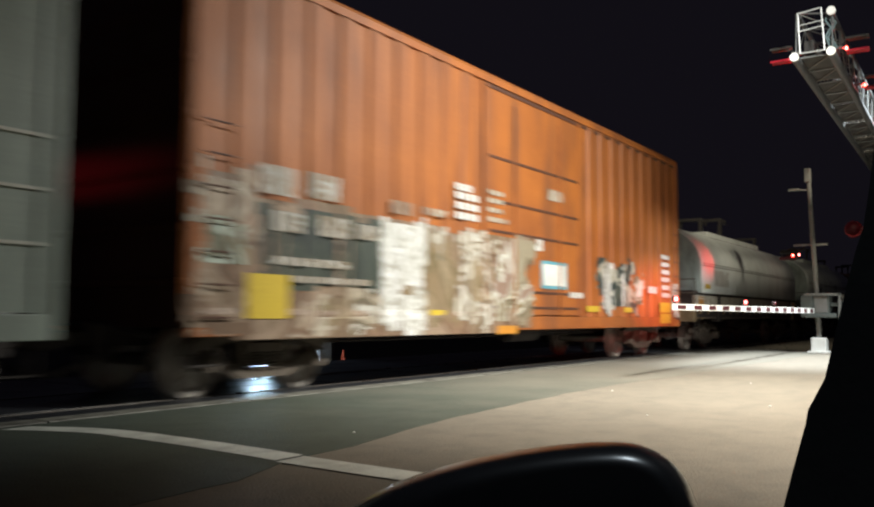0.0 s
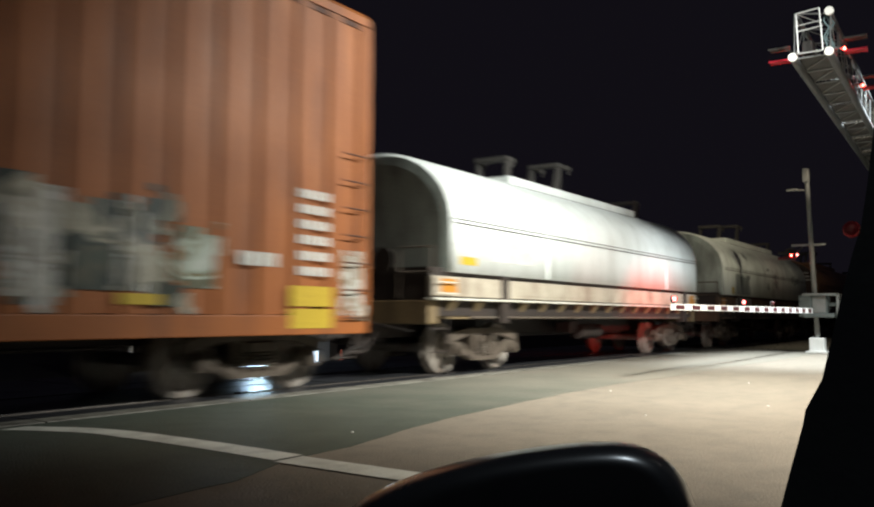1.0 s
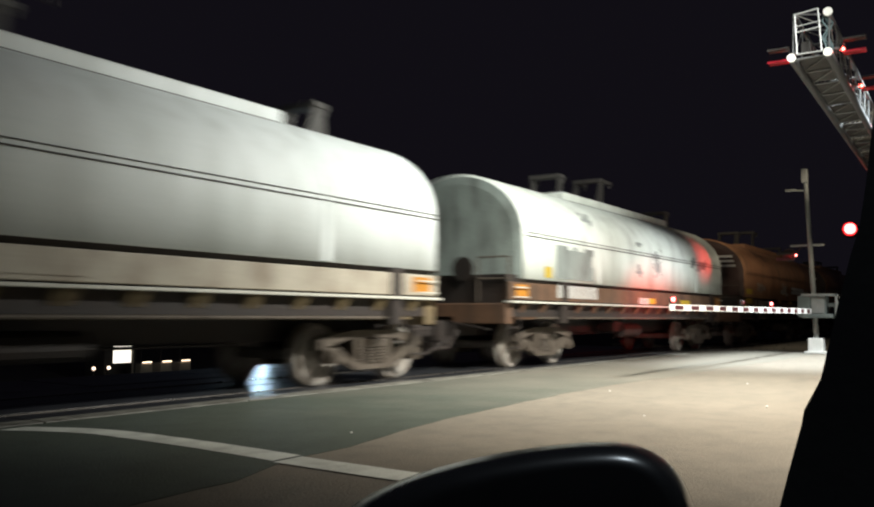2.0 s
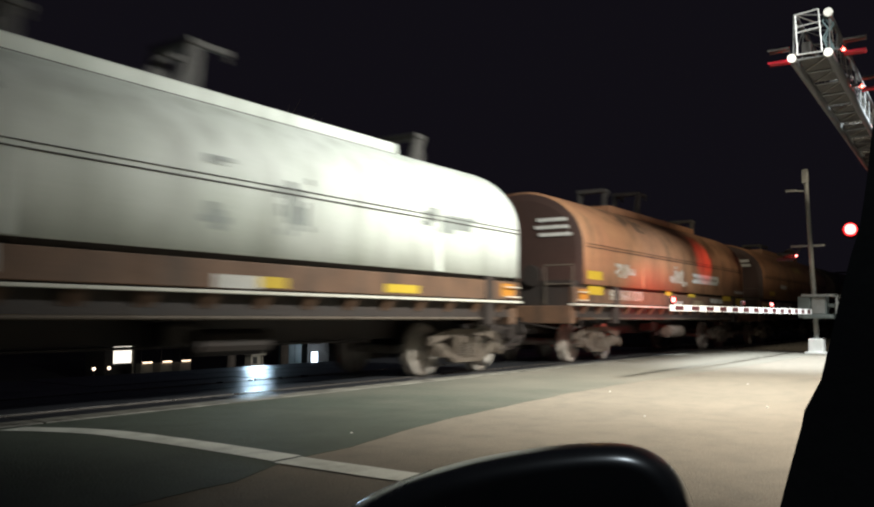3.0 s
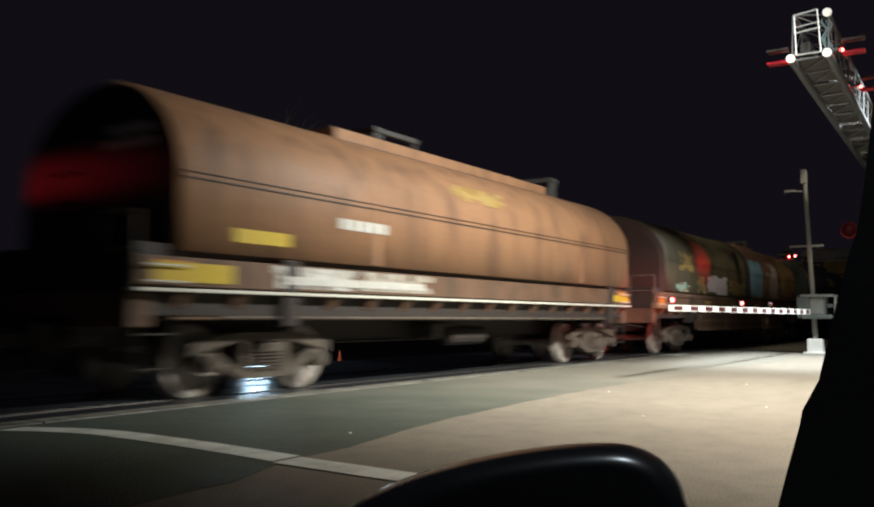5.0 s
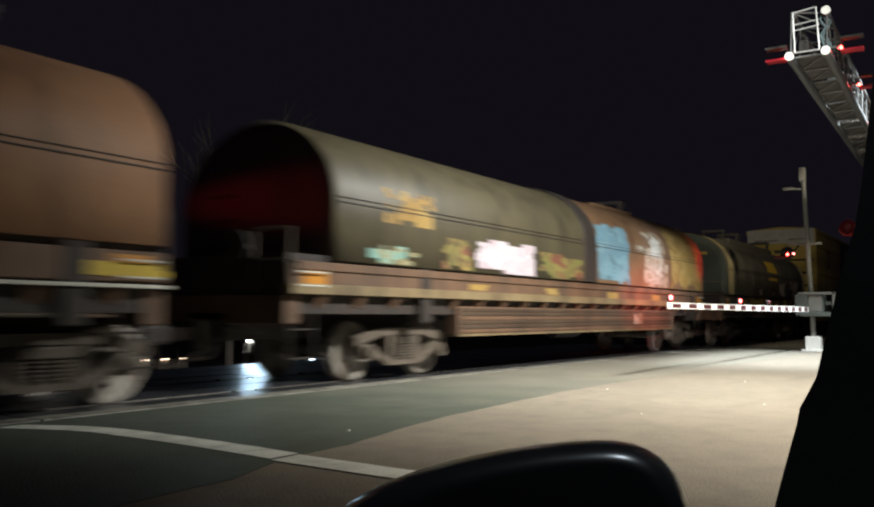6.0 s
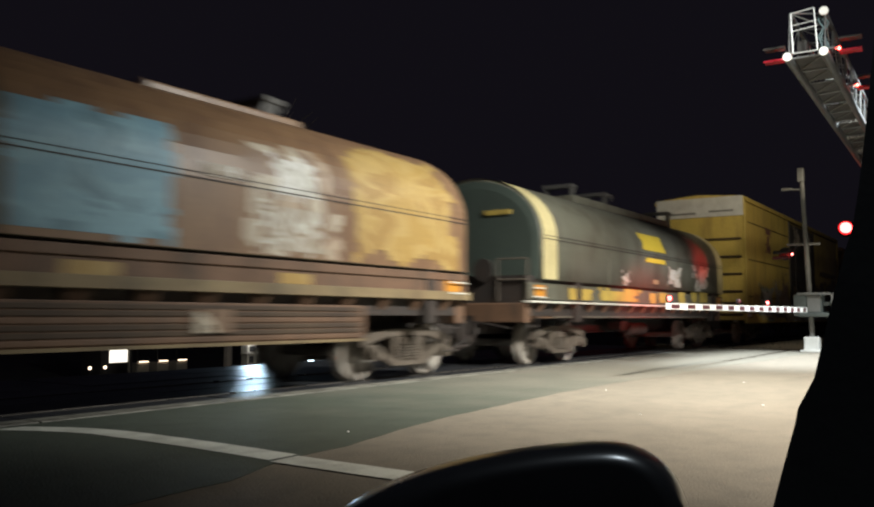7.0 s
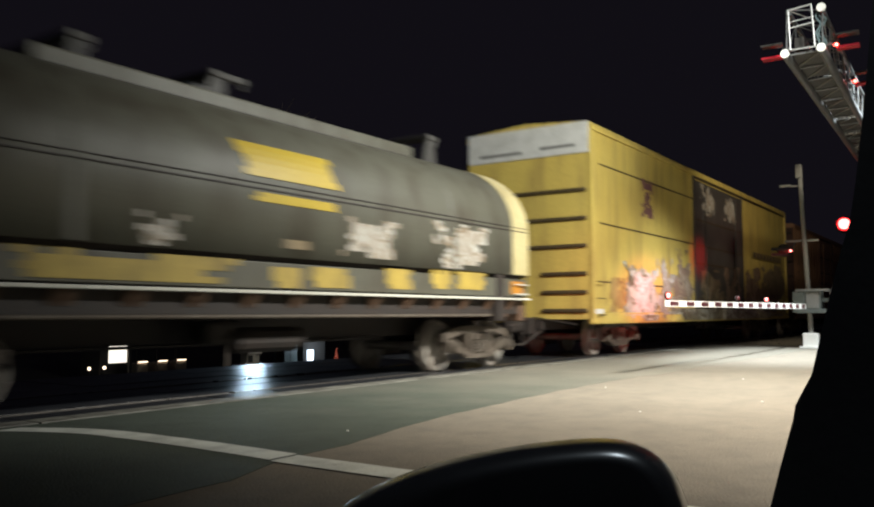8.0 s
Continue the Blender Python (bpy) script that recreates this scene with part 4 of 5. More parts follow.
patch("reflector", orange, SKIN, -1.51, -0.83, 0.68, 0.82, M_patch_orange, 0)
patch("repaint", c1, cover_surf, -4.92, -3.29, 1.90, 2.36, M_patch_white, 0.2)
patch("reflector", c1, cover_surf, -5.78, -5.28, 1.80, 1.93, M_patch_yellow, 0)
patch("reflector", c1, LOWER, -3.15, -2.75, 0.97, 1.06, M_yellowsill, 0)
patch("reflector", c1, LOWER, -1.54, -1.0, 0.97, 1.07, M_yellowsill, 0)
patch("reflector", c1, LOWER, 1.3, 1.8, 0.97, 1.06, M_patch_yellow, 0)
patch("reflector", c1, LOWER, 3.6, 4.0, 0.97, 1.06, M_yellowsill, 0)
patch("repaint", c1, BEAM, -3.81, 0.69, 1.34, 1.58, M_palesill, 0.25)
patch("repaint", c2, cover_surf, -4.89, -3.08, 1.72, 2.38, M_endwhite, 0.15)
patch("scuff", c2, cover_surf, -0.61, -0.15, 2.65, 2.75, M_endwhite, 0.6)
patch("scuff", c2, cover_surf, 0.53, 1.13, 1.95, 2.69, M_endwhite, 0.7)
patch("scuff", c2, cover_surf, 3.40, 5.23, 2.28, 2.64, M_endwhite, 0.7)
patch("scuff", c2, cover_surf, -0.62, -0.21, 1.85, 2.23, M_endwhite, 0.75)
patch("scuff", c2, cover_surf, -3.32, -2.75, 2.91, 3.21, M_endwhite, 0.7)
bars(c2, BEAM, -4.71, -2.81, 1.35, 1.60, 12, M_patch_white)
bars(c2, BEAM, -0.38, 0.30, 1.29, 1.44, 5, M_patch_white)
patch("reflector", c2, BEAM, 0.23, 0.74, 1.31, 1.44, M_patch_yellow, 0)
patch("reflector", c2, BEAM, 2.67, 3.47, 1.32, 1.44, M_patch_yellow, 0)
patch("reflector", c2, LOWER, -3.07, -2.47, 0.96, 1.06, M_patch_yellow, 0)
patch("placard", c2, cover_surf, -5.31, -5.03, 1.72, 1.93, M_patch_yellow, 0)
patch("logo_panel", c3, cover_surf, 1.02, 3.58, 1.95, 2.21, M_patch_white, 0.12)
bars(c3, cover_surf, 1.16, 3.41, 2.05, 2.12, 11, M_tag_chalk)
bars(c3, cover_surf, -0.88, 0.04, 1.92, 2.06, 7, M_tag_chalk)
bars(c3, cover_surf, -0.51, 0.12, 2.11, 2.21, 5, M_tag_chalk)
bars(c3, cover_surf, 0.12, 0.57, 1.86, 1.95, 4, M_tag_chalk)
bars(c3, cover_surf, 5.29, 6.37, 1.76, 1.85, 5, M_patch_white)
patch("reflector", c3, cover_surf, -5.93, -5.17, 1.78, 1.96, M_patch_yellow, 0)
patch("reflector", c3, BEAM, -5.84, -5.05, 1.46, 1.64, M_patch_yellow, 0)
bars(c3, BEAM, -4.71, -2.70, 1.37, 1.59, 14, M_tag_chalk)
patch("reflector", c3, BEAM, -1.06, -0.63, 1.55, 1.67, M_patch_yellow, 0)
patch("reflector", c3, BEAM, 0.76, 1.35, 1.55, 1.64, M_patch_yellow, 0)
patch("reflector", c3, BEAM, 5.48, 6.59, 1.42, 1.62, M_patch_yellow, 0)
bars(c3, BEAM, -0.41, 0.25, 1.32, 1.42, 5, M_patch_white)
patch("repaint", c3, BEAM, 1.05, 2.19, 1.31, 1.47, M_tag_khaki, 0.4)
bars(c3, BEAM, 2.80, 4.06, 1.42, 1.55, 8, M_patch_white)
patch("reflector", c3, BEAM, 4.06, 5.04, 1.51, 1.67, M_patch_yellow, 0.3)
patch("logo", c3, cover_surf, -0.75, 0.45, 1.82, 2.34, M_tag_chalk, 0.75)
patch("scuff", c3, cover_surf, -4.49, -3.27, 1.88, 2.19, M_tag_chalk, 0.6)
patch("stain", c3, cover_surf, -3.4, -1.9, 3.05, 3.75, M_rustsill, 0.75, slant=-0.5)
patch("scuff", c3, cover_surf, 3.18, 3.89, 3.00, 3.65, M_brown, 0.7)
patch("logo_panel", c4, cover_surf, -0.80, 1.0, 2.86, 3.16, M_tag_sand, 0.3, slant=0.1)
patch("reflector", c4, cover_surf, -5.36, -4.48, 1.81, 1.97, M_patch_yellow, 0)
patch("reflector", c4, BEAM, -6.39, -5.33, 1.33, 1.54, M_patch_yellow, 0)
patch("repaint", c4, BEAM, -4.78, -3.2, 1.31, 1.58, M_tag_white, 0.35)
patch("repaint", c4, BEAM, -3.3, -1.3, 1.32, 1.58, M_tag_chalk, 0.5)
bars(c4, BEAM, -4.5, -1.6, 1.36, 1.46, 10, M_patch_white, lift=0.024)
bars(c4, cover_surf, -3.60, -2.57, 2.12, 2.26, 5, M_patch_white)
patch("reflector", c4, BEAM, 5.52, 6.58, 1.34, 1.48, M_patch_yellow, 0.15)
patch("graffiti", c5, cover_surf, -4.29, -2.06, 1.60, 2.25, M_tag_lilac, 0.22)
patch("graffiti", c5, cover_surf, -4.66, -4.26, 1.60, 1.87, M_tag_sand, 0.5)
patch("graffiti", c5, cover_surf, -5.17, -4.30, 1.62, 2.18, M_tag_moss, 0.5)
patch("graffiti", c5, cover_surf, -2.00, 0.23, 1.60, 2.17, M_tag_moss, 0.45)
patch("graffiti", c5, cover_surf, 0.72, 2.60, 1.60, 3.02, M_tag_sky, 0.14)
patch("graffiti", c5, cover_surf, 3.57, 5.26, 1.60, 3.16, M_tag_pinkish, 0.25)
patch("graffiti", c5, cover_surf, 3.75, 5.0, 1.60, 2.35, M_tag_chalk, 0.35)
patch("graffiti", c5, cover_surf, 4.02, 4.85, 2.36, 2.95, M_tag_white, 0.35)
patch("graffiti", c5, cover_surf, 5.50, 8.08, 1.61, 3.64, M_tag_sand, 0.25)
patch("graffiti", c5, cover_surf, 2.88, 3.69, 2.50, 2.65, M_tag_chalk, 0.5)
patch("graffiti", c5, cover_surf, -7.06, -5.83, 1.60, 1.95, M_tag_teal, 0.5)
patch("graffiti", c5, cover_surf, -6.64, -5.39, 2.27, 2.77, M_tag_sand, 0.7)
patch("reflector", c5, BEAM, -4.34, -3.73, 1.38, 1.48, M_tag_sand, 0.3)
patch("reflector", c5, BEAM, -1.60, -1.06, 1.37, 1.49, M_tag_sand, 0.3)
patch("reflector", c5, BEAM, 1.39, 2.05, 1.35, 1.49, M_tag_sand, 0.3)
patch("reflector", c5, BEAM, 4.17, 4.73, 1.36, 1.49, M_tag_sand, 0)
patch("graffiti", c5, flat(-1.535), 2.86, 3.50, 0.78, 1.04, M_tag_pinkish, 0.5)
patch("logo_panel", c6, cover_surf, -0.56, 1.08, 2.60, 3.02, M_patch_yellow, 0.12, slant=-0.25)
patch("logo_bar", c6, cover_surf, -0.42, 1.0, 2.31, 2.42, M_patch_yellow, 0.08, slant=-0.25)
patch("logo_void", c6, cover_surf, -0.20, 0.51, 2.67, 2.89, M_grey, 0.5)
patch("graffiti", c6, cover_surf, 1.11, 2.38, 1.75, 2.29, M_tag_chalk, 0.5)
patch("graffiti", c6, cover_surf, 3.26, 4.98, 1.70, 2.42, M_tag_chalk, 0.5)
patch("reflector", c6, cover_surf, 0.06, 0.50, 1.78, 1.89, M_tansill, 0)
patch("scuff", c6, cover_surf, -1.98, -1.43, 1.69, 2.04, M_tag_chalk, 0.8)
patch("lettering", c6, BEAM, -4.77, -3.52, 1.31, 1.54, M_yellowsill, 0.15)
patch("lettering", c6, BEAM, -3.40, -0.63, 1.32, 1.61, M_yellowsill, 0.3)
patch("lettering", c6, BEAM, -0.09, 0.39, 1.30, 1.55, M_yellowsill, 0.2)
patch("lettering", c6, BEAM, 0.59, 1.33, 1.32, 1.58, M_yellowsill, 0.2)
patch("lettering", c6, BEAM, 2.13, 2.75, 1.34, 1.63, M_yellowsill, 0.2)
patch("lettering", c6, BEAM, 3.27, 3.82, 1.37, 1.67, M_yellowsill, 0.2)
patch("lettering", c6, BEAM, 3.96, 4.86, 1.38, 1.70, M_yellowsill, 0.2)
patch("graffiti", yellow, SKIN, -8.0, -5.6, 0.80, 2.20, M_tag_mint, 0.3, lift=0.012)
patch("graffiti", yellow, SKIN, -7.5, -6.0, 0.95, 1.95, M_tag_white, 0.5, lift=0.018)
patch("graffiti", yellow, SKIN, -9.0, -7.6, 0.95, 1.80, M_tag_sand, 0.6)
patch("graffiti", yellow, SKIN, -5.7, -4.2, 0.80, 2.45, M_tag_chalk, 0.75)
patch("graffiti", yellow, SKIN, -4.6, -2.6, 1.00, 2.75, M_tag_pinkish, 0.75, lift=0.010)
patch("graffiti", yellow, SKIN, -5.4, 9.5, 0.80, 1.12, M_tag_pale, 0.35, lift=0.014)
patch("graffiti", yellow, SKIN, -2.1, 0.3, 1.10, 2.30, M_tag_khaki, 0.75, lift=0.012)
patch("graffiti", yellow, SKIN, 0.2, 2.4, 1.00, 2.50, M_tag_coat, 0.7, lift=0.014)
patch("graffiti", yellow, SKIN, 2.9, 6.0, 0.95, 2.70, M_tag_coat, 0.6, lift=0.010)
patch("graffiti", yellow, SKIN, 5.4, 9.4, 0.95, 2.90, M_tag_khaki, 0.6, lift=0.012)
patch("reflector", yellow, SKIN, -9.72, -9.25, 0.98, 1.08, M_patch_white, 0)
for z0, z1 in ((3.98, 4.32), (3.36, 3.70)):
    patch("logo", yellow, SKIN, -6.75, -5.85, z0, z1, M_logo_plum, 0.45)
patch("logo", yellow, SKIN, -6.5, -6.1, 3.68, 4.0, M_logo_plum, 0.3)
patch("stencil", yellow, SKIN, -1.97, -0.46, 3.89, 4.80, M_tag_chalk, 0.7)
patch("stencil", yellow, SKIN, 0.52, 2.02, 3.92, 4.80, M_tag_chalk, 0.75)
for z in (1.68, 2.97, 4.28):
    part("side_seam", box(B(), -yh + 0.5, -2.3, -HALF + 0.035, -HALF + 0.055, z - 0.018, z + 0.012), M_yellow_shade_seam, yellow)
bars(yellow, SKIN, 4.09, 8.62, 2.95, 3.15, 9, M_tag_khaki)
patch("placard", orange, SKIN, 0.16, 1.10, 1.56, 1.96, M_patch_white, 0, lift=0.016)
for y0, y1, z in ((-1.2, -0.35, 4.62), (0.1, 1.2, 4.58)):
    part("end_lettering", box(B(), -yh - 0.056, -yh - 0.04, y0, y1, z, z + 0.07), M_mastpaint, yellow)
for y0, y1, z in ((-1.05, -0.3, 3.02), (-1.1, -0.2, 2.86)):
    part("end_lettering", box(B(), -h4 + 0.44, -h4 + 0.49, y0, y1, z, z + 0.1), M_patch_white, c4)
for y0, y1, z in ((-1.15, -0.45, 3.02), (-1.2, -0.4, 2.86), (-1.25, -0.5, 2.70)):
    part("end_lettering", box(B(), -h3 + 0.44, -h3 + 0.49, y0, y1, z, z + 0.07), M_patch_white, c3)
for y0, y1, z in ((-0.9, -0.3, 2.96),):
    part("end_lettering", box(B(), -h6 + 0.44, -h6 + 0.49, y0, y1, z, z + 0.09), M_yellowsill, c6)


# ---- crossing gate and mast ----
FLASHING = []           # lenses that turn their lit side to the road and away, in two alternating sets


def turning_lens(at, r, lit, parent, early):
    """A flasher's lens: a ball lit on one side and dark on the other; a glowing red ring stands in for its halo."""
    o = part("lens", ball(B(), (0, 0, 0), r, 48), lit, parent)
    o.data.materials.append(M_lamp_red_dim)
    o.data.materials.append(M_lamp_red_halo)
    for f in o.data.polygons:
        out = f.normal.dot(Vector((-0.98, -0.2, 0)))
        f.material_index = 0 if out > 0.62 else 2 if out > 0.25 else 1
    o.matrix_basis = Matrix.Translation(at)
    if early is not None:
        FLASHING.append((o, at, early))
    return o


def build_gate():
    g = thing("crossing_gate", pose(25.3, 4.42, 0), "grey crossing mast with a lowered red and white gate arm", "crossing gate")
    part("mast", rod(B(), (0, 0, 0.4), (-0.02, 0.17, 5.2), 0.075, 0.06, 16), M_mastpaint, g)
    part("base", box(box(B(), -0.2, 0.2, -0.2, 0.2, 0, 0.42, 0.03), -0.28, 0.28, -0.28, 0.28, -0.05, 0.05, 0.01), M_white_paint, g, "bright white concrete base")
    part("mast_cap", box(B(), -0.13, 0.09, 0.10, 0.26, 4.85, 5.25, 0.02), M_mastpaint, g)
    part("mast_arm", box(rod(B(), (0, 0.15, 4.63), (0, 0.6, 4.66), 0.025, n=8), -0.05, 0.05, 0.42, 0.72, 4.63, 4.70, 0.015), M_mastpaint, g)
    part("signal_arm", box(B(), -0.03, 0.03, -0.28, 0.62, 3.02, 3.08), M_mastpaint, g)
    f = part("flasher_backing", rod(rod(B(), (0.02, 0.66, 2.80), (0.06, 0.66, 2.80), 0.19, n=24), (0, 0.5, 2.80), (0.05, 0.34, 3.02), 0.025, n=8), M_black, g)
    hood = [[(0.085 * math.cos(q) - 0.04, w, 2.80 + 0.085 * math.sin(q)) for q in [math.pi * i / 8 for i in range(9)]] for w in (0.52, 0.98)]
    part("flasher_hood", loft(B(), hood, closed=False, caps=False), M_black, f)
    # lower hood: the lens's red light is put into its colour
    part("flasher_hood", loft(B(), [[(x - 0.04, y, z - 0.16) for x, y, z in r] for r in hood], closed=False, caps=False), M_arm_red, f)
    part("flasher_lens", ball(B(), (-0.13, 0.45, 2.77), 0.034), M_lamp_red_hot, f)
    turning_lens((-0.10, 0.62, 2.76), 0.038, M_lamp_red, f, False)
    m = part("gate_motor", box(box(B(), -0.25, 0.25, -0.32, 0.12, 1.02, 1.62, 0.03), -0.35, 0.35, -0.5, 0.3, 0.98, 1.10, 0.02), M_motor, g)
    part("counterweight", box(box(B(), -0.1, 0.1, -0.62, -0.5, 0.9, 1.45, 0.02), -0.05, 0.05, -0.55, -0.2, 1.3, 1.4), M_motor, m)
    for x in (-0.30, 0.30):
        part("arm_support", box(box(B(), x - 0.02, x + 0.02, -0.60, 0.32, 1.60, 1.66), x - 0.02, x + 0.02, -0.62, -0.56, 1.0, 1.66), M_mastpaint, m)
    part("motor_door", box(B(), -0.262, -0.25, -0.27, 0.06, 1.12, 1.56, 0.004), M_mastpaint, m)
    part("bracket_box", box(B(), -0.3, 0.0, 0.1, 0.42, 1.0, 1.6, 0.02), M_motor, m)
    # tapered arm, striped, from the mast along the track
    x0, x1 = -0.6, -12.7
    arm = part("gate_arm", loft(B(), [[(x0, 0.02 - 0.015, 1.10), (x0, 0.02 + 0.015, 1.10), (x0, 0.035, 1.24), (x0, 0.005, 1.24)],
                                      [(x1, -0.14, 1.09), (x1, -0.12, 1.09), (x1, -0.12, 1.185), (x1, -0.14, 1.185)]]), M_white_paint, g)
    n = 14
    for i in range(n):
        a, b = (i + 0.25) / n, (i + 0.75) / n
        pts = []
        for u in (a, b):
            x = x1 + (x0 - x1) * u
            y = -0.14 + (0.005 + 0.14) * u
            pts.append([(x, y - 0.004, 1.105 + 0.01 * u), (x, y + 0.03, 1.105 + 0.01 * u), (x, y + 0.03, 1.17 + 0.055 * u), (x, y - 0.004, 1.17 + 0.055 * u)])
        part("arm_stripe", loft(B(), pts), M_arm_red, arm)
    for u, m in ((0.01, M_lamp_red_hot), (0.37, M_lamp_red_hot), (0.585, M_lamp_red_hot)):
        x = x1 + (x0 - x1) * u
        y = -0.13 + 0.15 * u
        z = 1.185 + 0.055 * u
        l = part("arm_lamp", rod(rod(B(), (x, y, z), (x, y, z + 0.04), 0.02, n=8), (x, y - 0.03, z + 0.075), (x, y + 0.03, z + 0.075), 0.05, n=14), M_black, arm)
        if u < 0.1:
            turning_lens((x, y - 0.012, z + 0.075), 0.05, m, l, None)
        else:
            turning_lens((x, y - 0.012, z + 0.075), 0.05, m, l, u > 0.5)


def build_cantilever():
    g = thing("signal_cantilever", pose(15.1, 2.61, 0, 0, 0, 1.6), "galvanised truss cantilever with red crossing flashers over the road", "signal bridge")
    L = 17.8
    corners = {"low_near": (-0.29, 5.51), "low_far": (0.29, 5.50), "high_near": (-0.31, 6.21), "high_far": (0.26, 6.32)}
    for y, z in corners.values():
        part("chord", rod(B(), (0.35 if z > 6 and y > 0 else 0, y, z), (L, y, z), 0.070 if z < 6 else 0.042, n=16), M_galv, g)
        if not (z > 6 and y > 0):
            part("end_cap", rod(B(), (-0.05, y, z), (0.0, y, z), 0.074, n=18), M_white_paint, g)
    q = list(corners.values())
    ring = [q[0], q[1], q[3], q[2]]
    for i in range(20):
        x = 0.12 + i * 0.92
        for k, (a, b) in enumerate(zip(ring, ring[1:] + ring[:1])):
            part("truss_post", rod(B(), (x, *a), (x, *b), 0.016, n=6), M_galv, g)
            if i < 19:
                part("truss_brace", rod(B(), (x, *a), (x + 0.92, *b), 0.011, n=6), M_mastpaint, g)
    # service frame at the tip
    bm = B()
    f = [(-0.20, 5.53), (0.19, 5.53), (0.21, 6.24), (-0.16, 6.28)]
    for (ya, za), (yb, zb) in zip(f, f[1:] + f[:1]):
        rod(bm, (-0.08, ya, za), (-0.08, yb, zb), 0.014 if ya != yb else 0.019, n=8)
    rod(bm, (-0.08, -0.21, 5.96), (-0.08, 0.22, 5.92), 0.013, n=8)
    rod(bm, (-0.08, -0.2, 6.06), (-0.08, 0.23, 6.02), 0.010, n=8)
    part("tip_frame", bm, M_tipframe, g)
    for k in range(3):
        bm = B()
        way = [Vector((0.05 + 0.1 * k, -0.24 - 0.03 * k + 0.05 * math.sin(2.4 * i + k), 6.22 - 0.14 * i)) for i in range(6)]
        for a, b in zip(way, way[1:]):
            rod(bm, a, b, 0.016, n=6)
        part("cable", bm, M_teal_post, g)
    part("cable_box", box(B(), 0.25, 0.6, 0.02, 0.18, 5.62, 5.85, 0.02), M_shed_dark, g)
    for i in range(9):
        part("walk_plank", box(B(), 0.2 + i * 1.95, 1.9 + i * 1.95, -0.22, 0.22, 5.53, 5.55), M_truck_dark, g)
    # pairs of flashers on their own crossarms
    for x, z in ((0.55, 5.72), (3.4, 5.75), (7.4, 5.75)):
        for y, out in ((0.40, 1), (-0.44, -1)) if x < 1 else ((-0.44, -1),):
            a = part("flasher_arm", rod(B(), (x, y * 0.4, z), (x, y, z), 0.03, n=8), M_galv, g)
            part("background_disc", rod(B(), (x, y, z), (x, y + out * 0.015, z), 0.10, n=28), M_black, a)
            # upper hood dull grey, lower one coloured as if lit by its lens
            for dz, m in ((0.11, M_truck_dark), (-0.12, M_hood_red_lit)):
                ring = [[(x + 0.10 * math.cos(q), y + out * w, z + dz + 0.06 * math.sin(q)) for q in [math.pi * i / 8 for i in range(9)]] for w in (0.02, 0.38)]
                part("hood", loft(B(), ring, closed=False, caps=False), m, a)
            part("lens", ball(B(), (x - 0.03, y + out * 0.02, z - 0.04), 0.033), M_lamp_red, a)
    part("upright", rod(B(), (L - 0.2, 0, 0), (L - 0.2, 0, 6.6), 0.19, n=20), M_galv, g)
    a = part("flasher_arm", rod(B(), (L - 0.2, 0, 4.16), (L - 0.2, 1.4, 4.16), 0.03, n=8), M_galv, g)
    part("background_disc", rod(B(), (L - 0.12, 1.38, 4.16), (L - 0.08, 1.38, 4.16), 0.30, n=28), M_black, a)
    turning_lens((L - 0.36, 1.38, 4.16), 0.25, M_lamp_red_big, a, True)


build_gate()
build_cantilever()


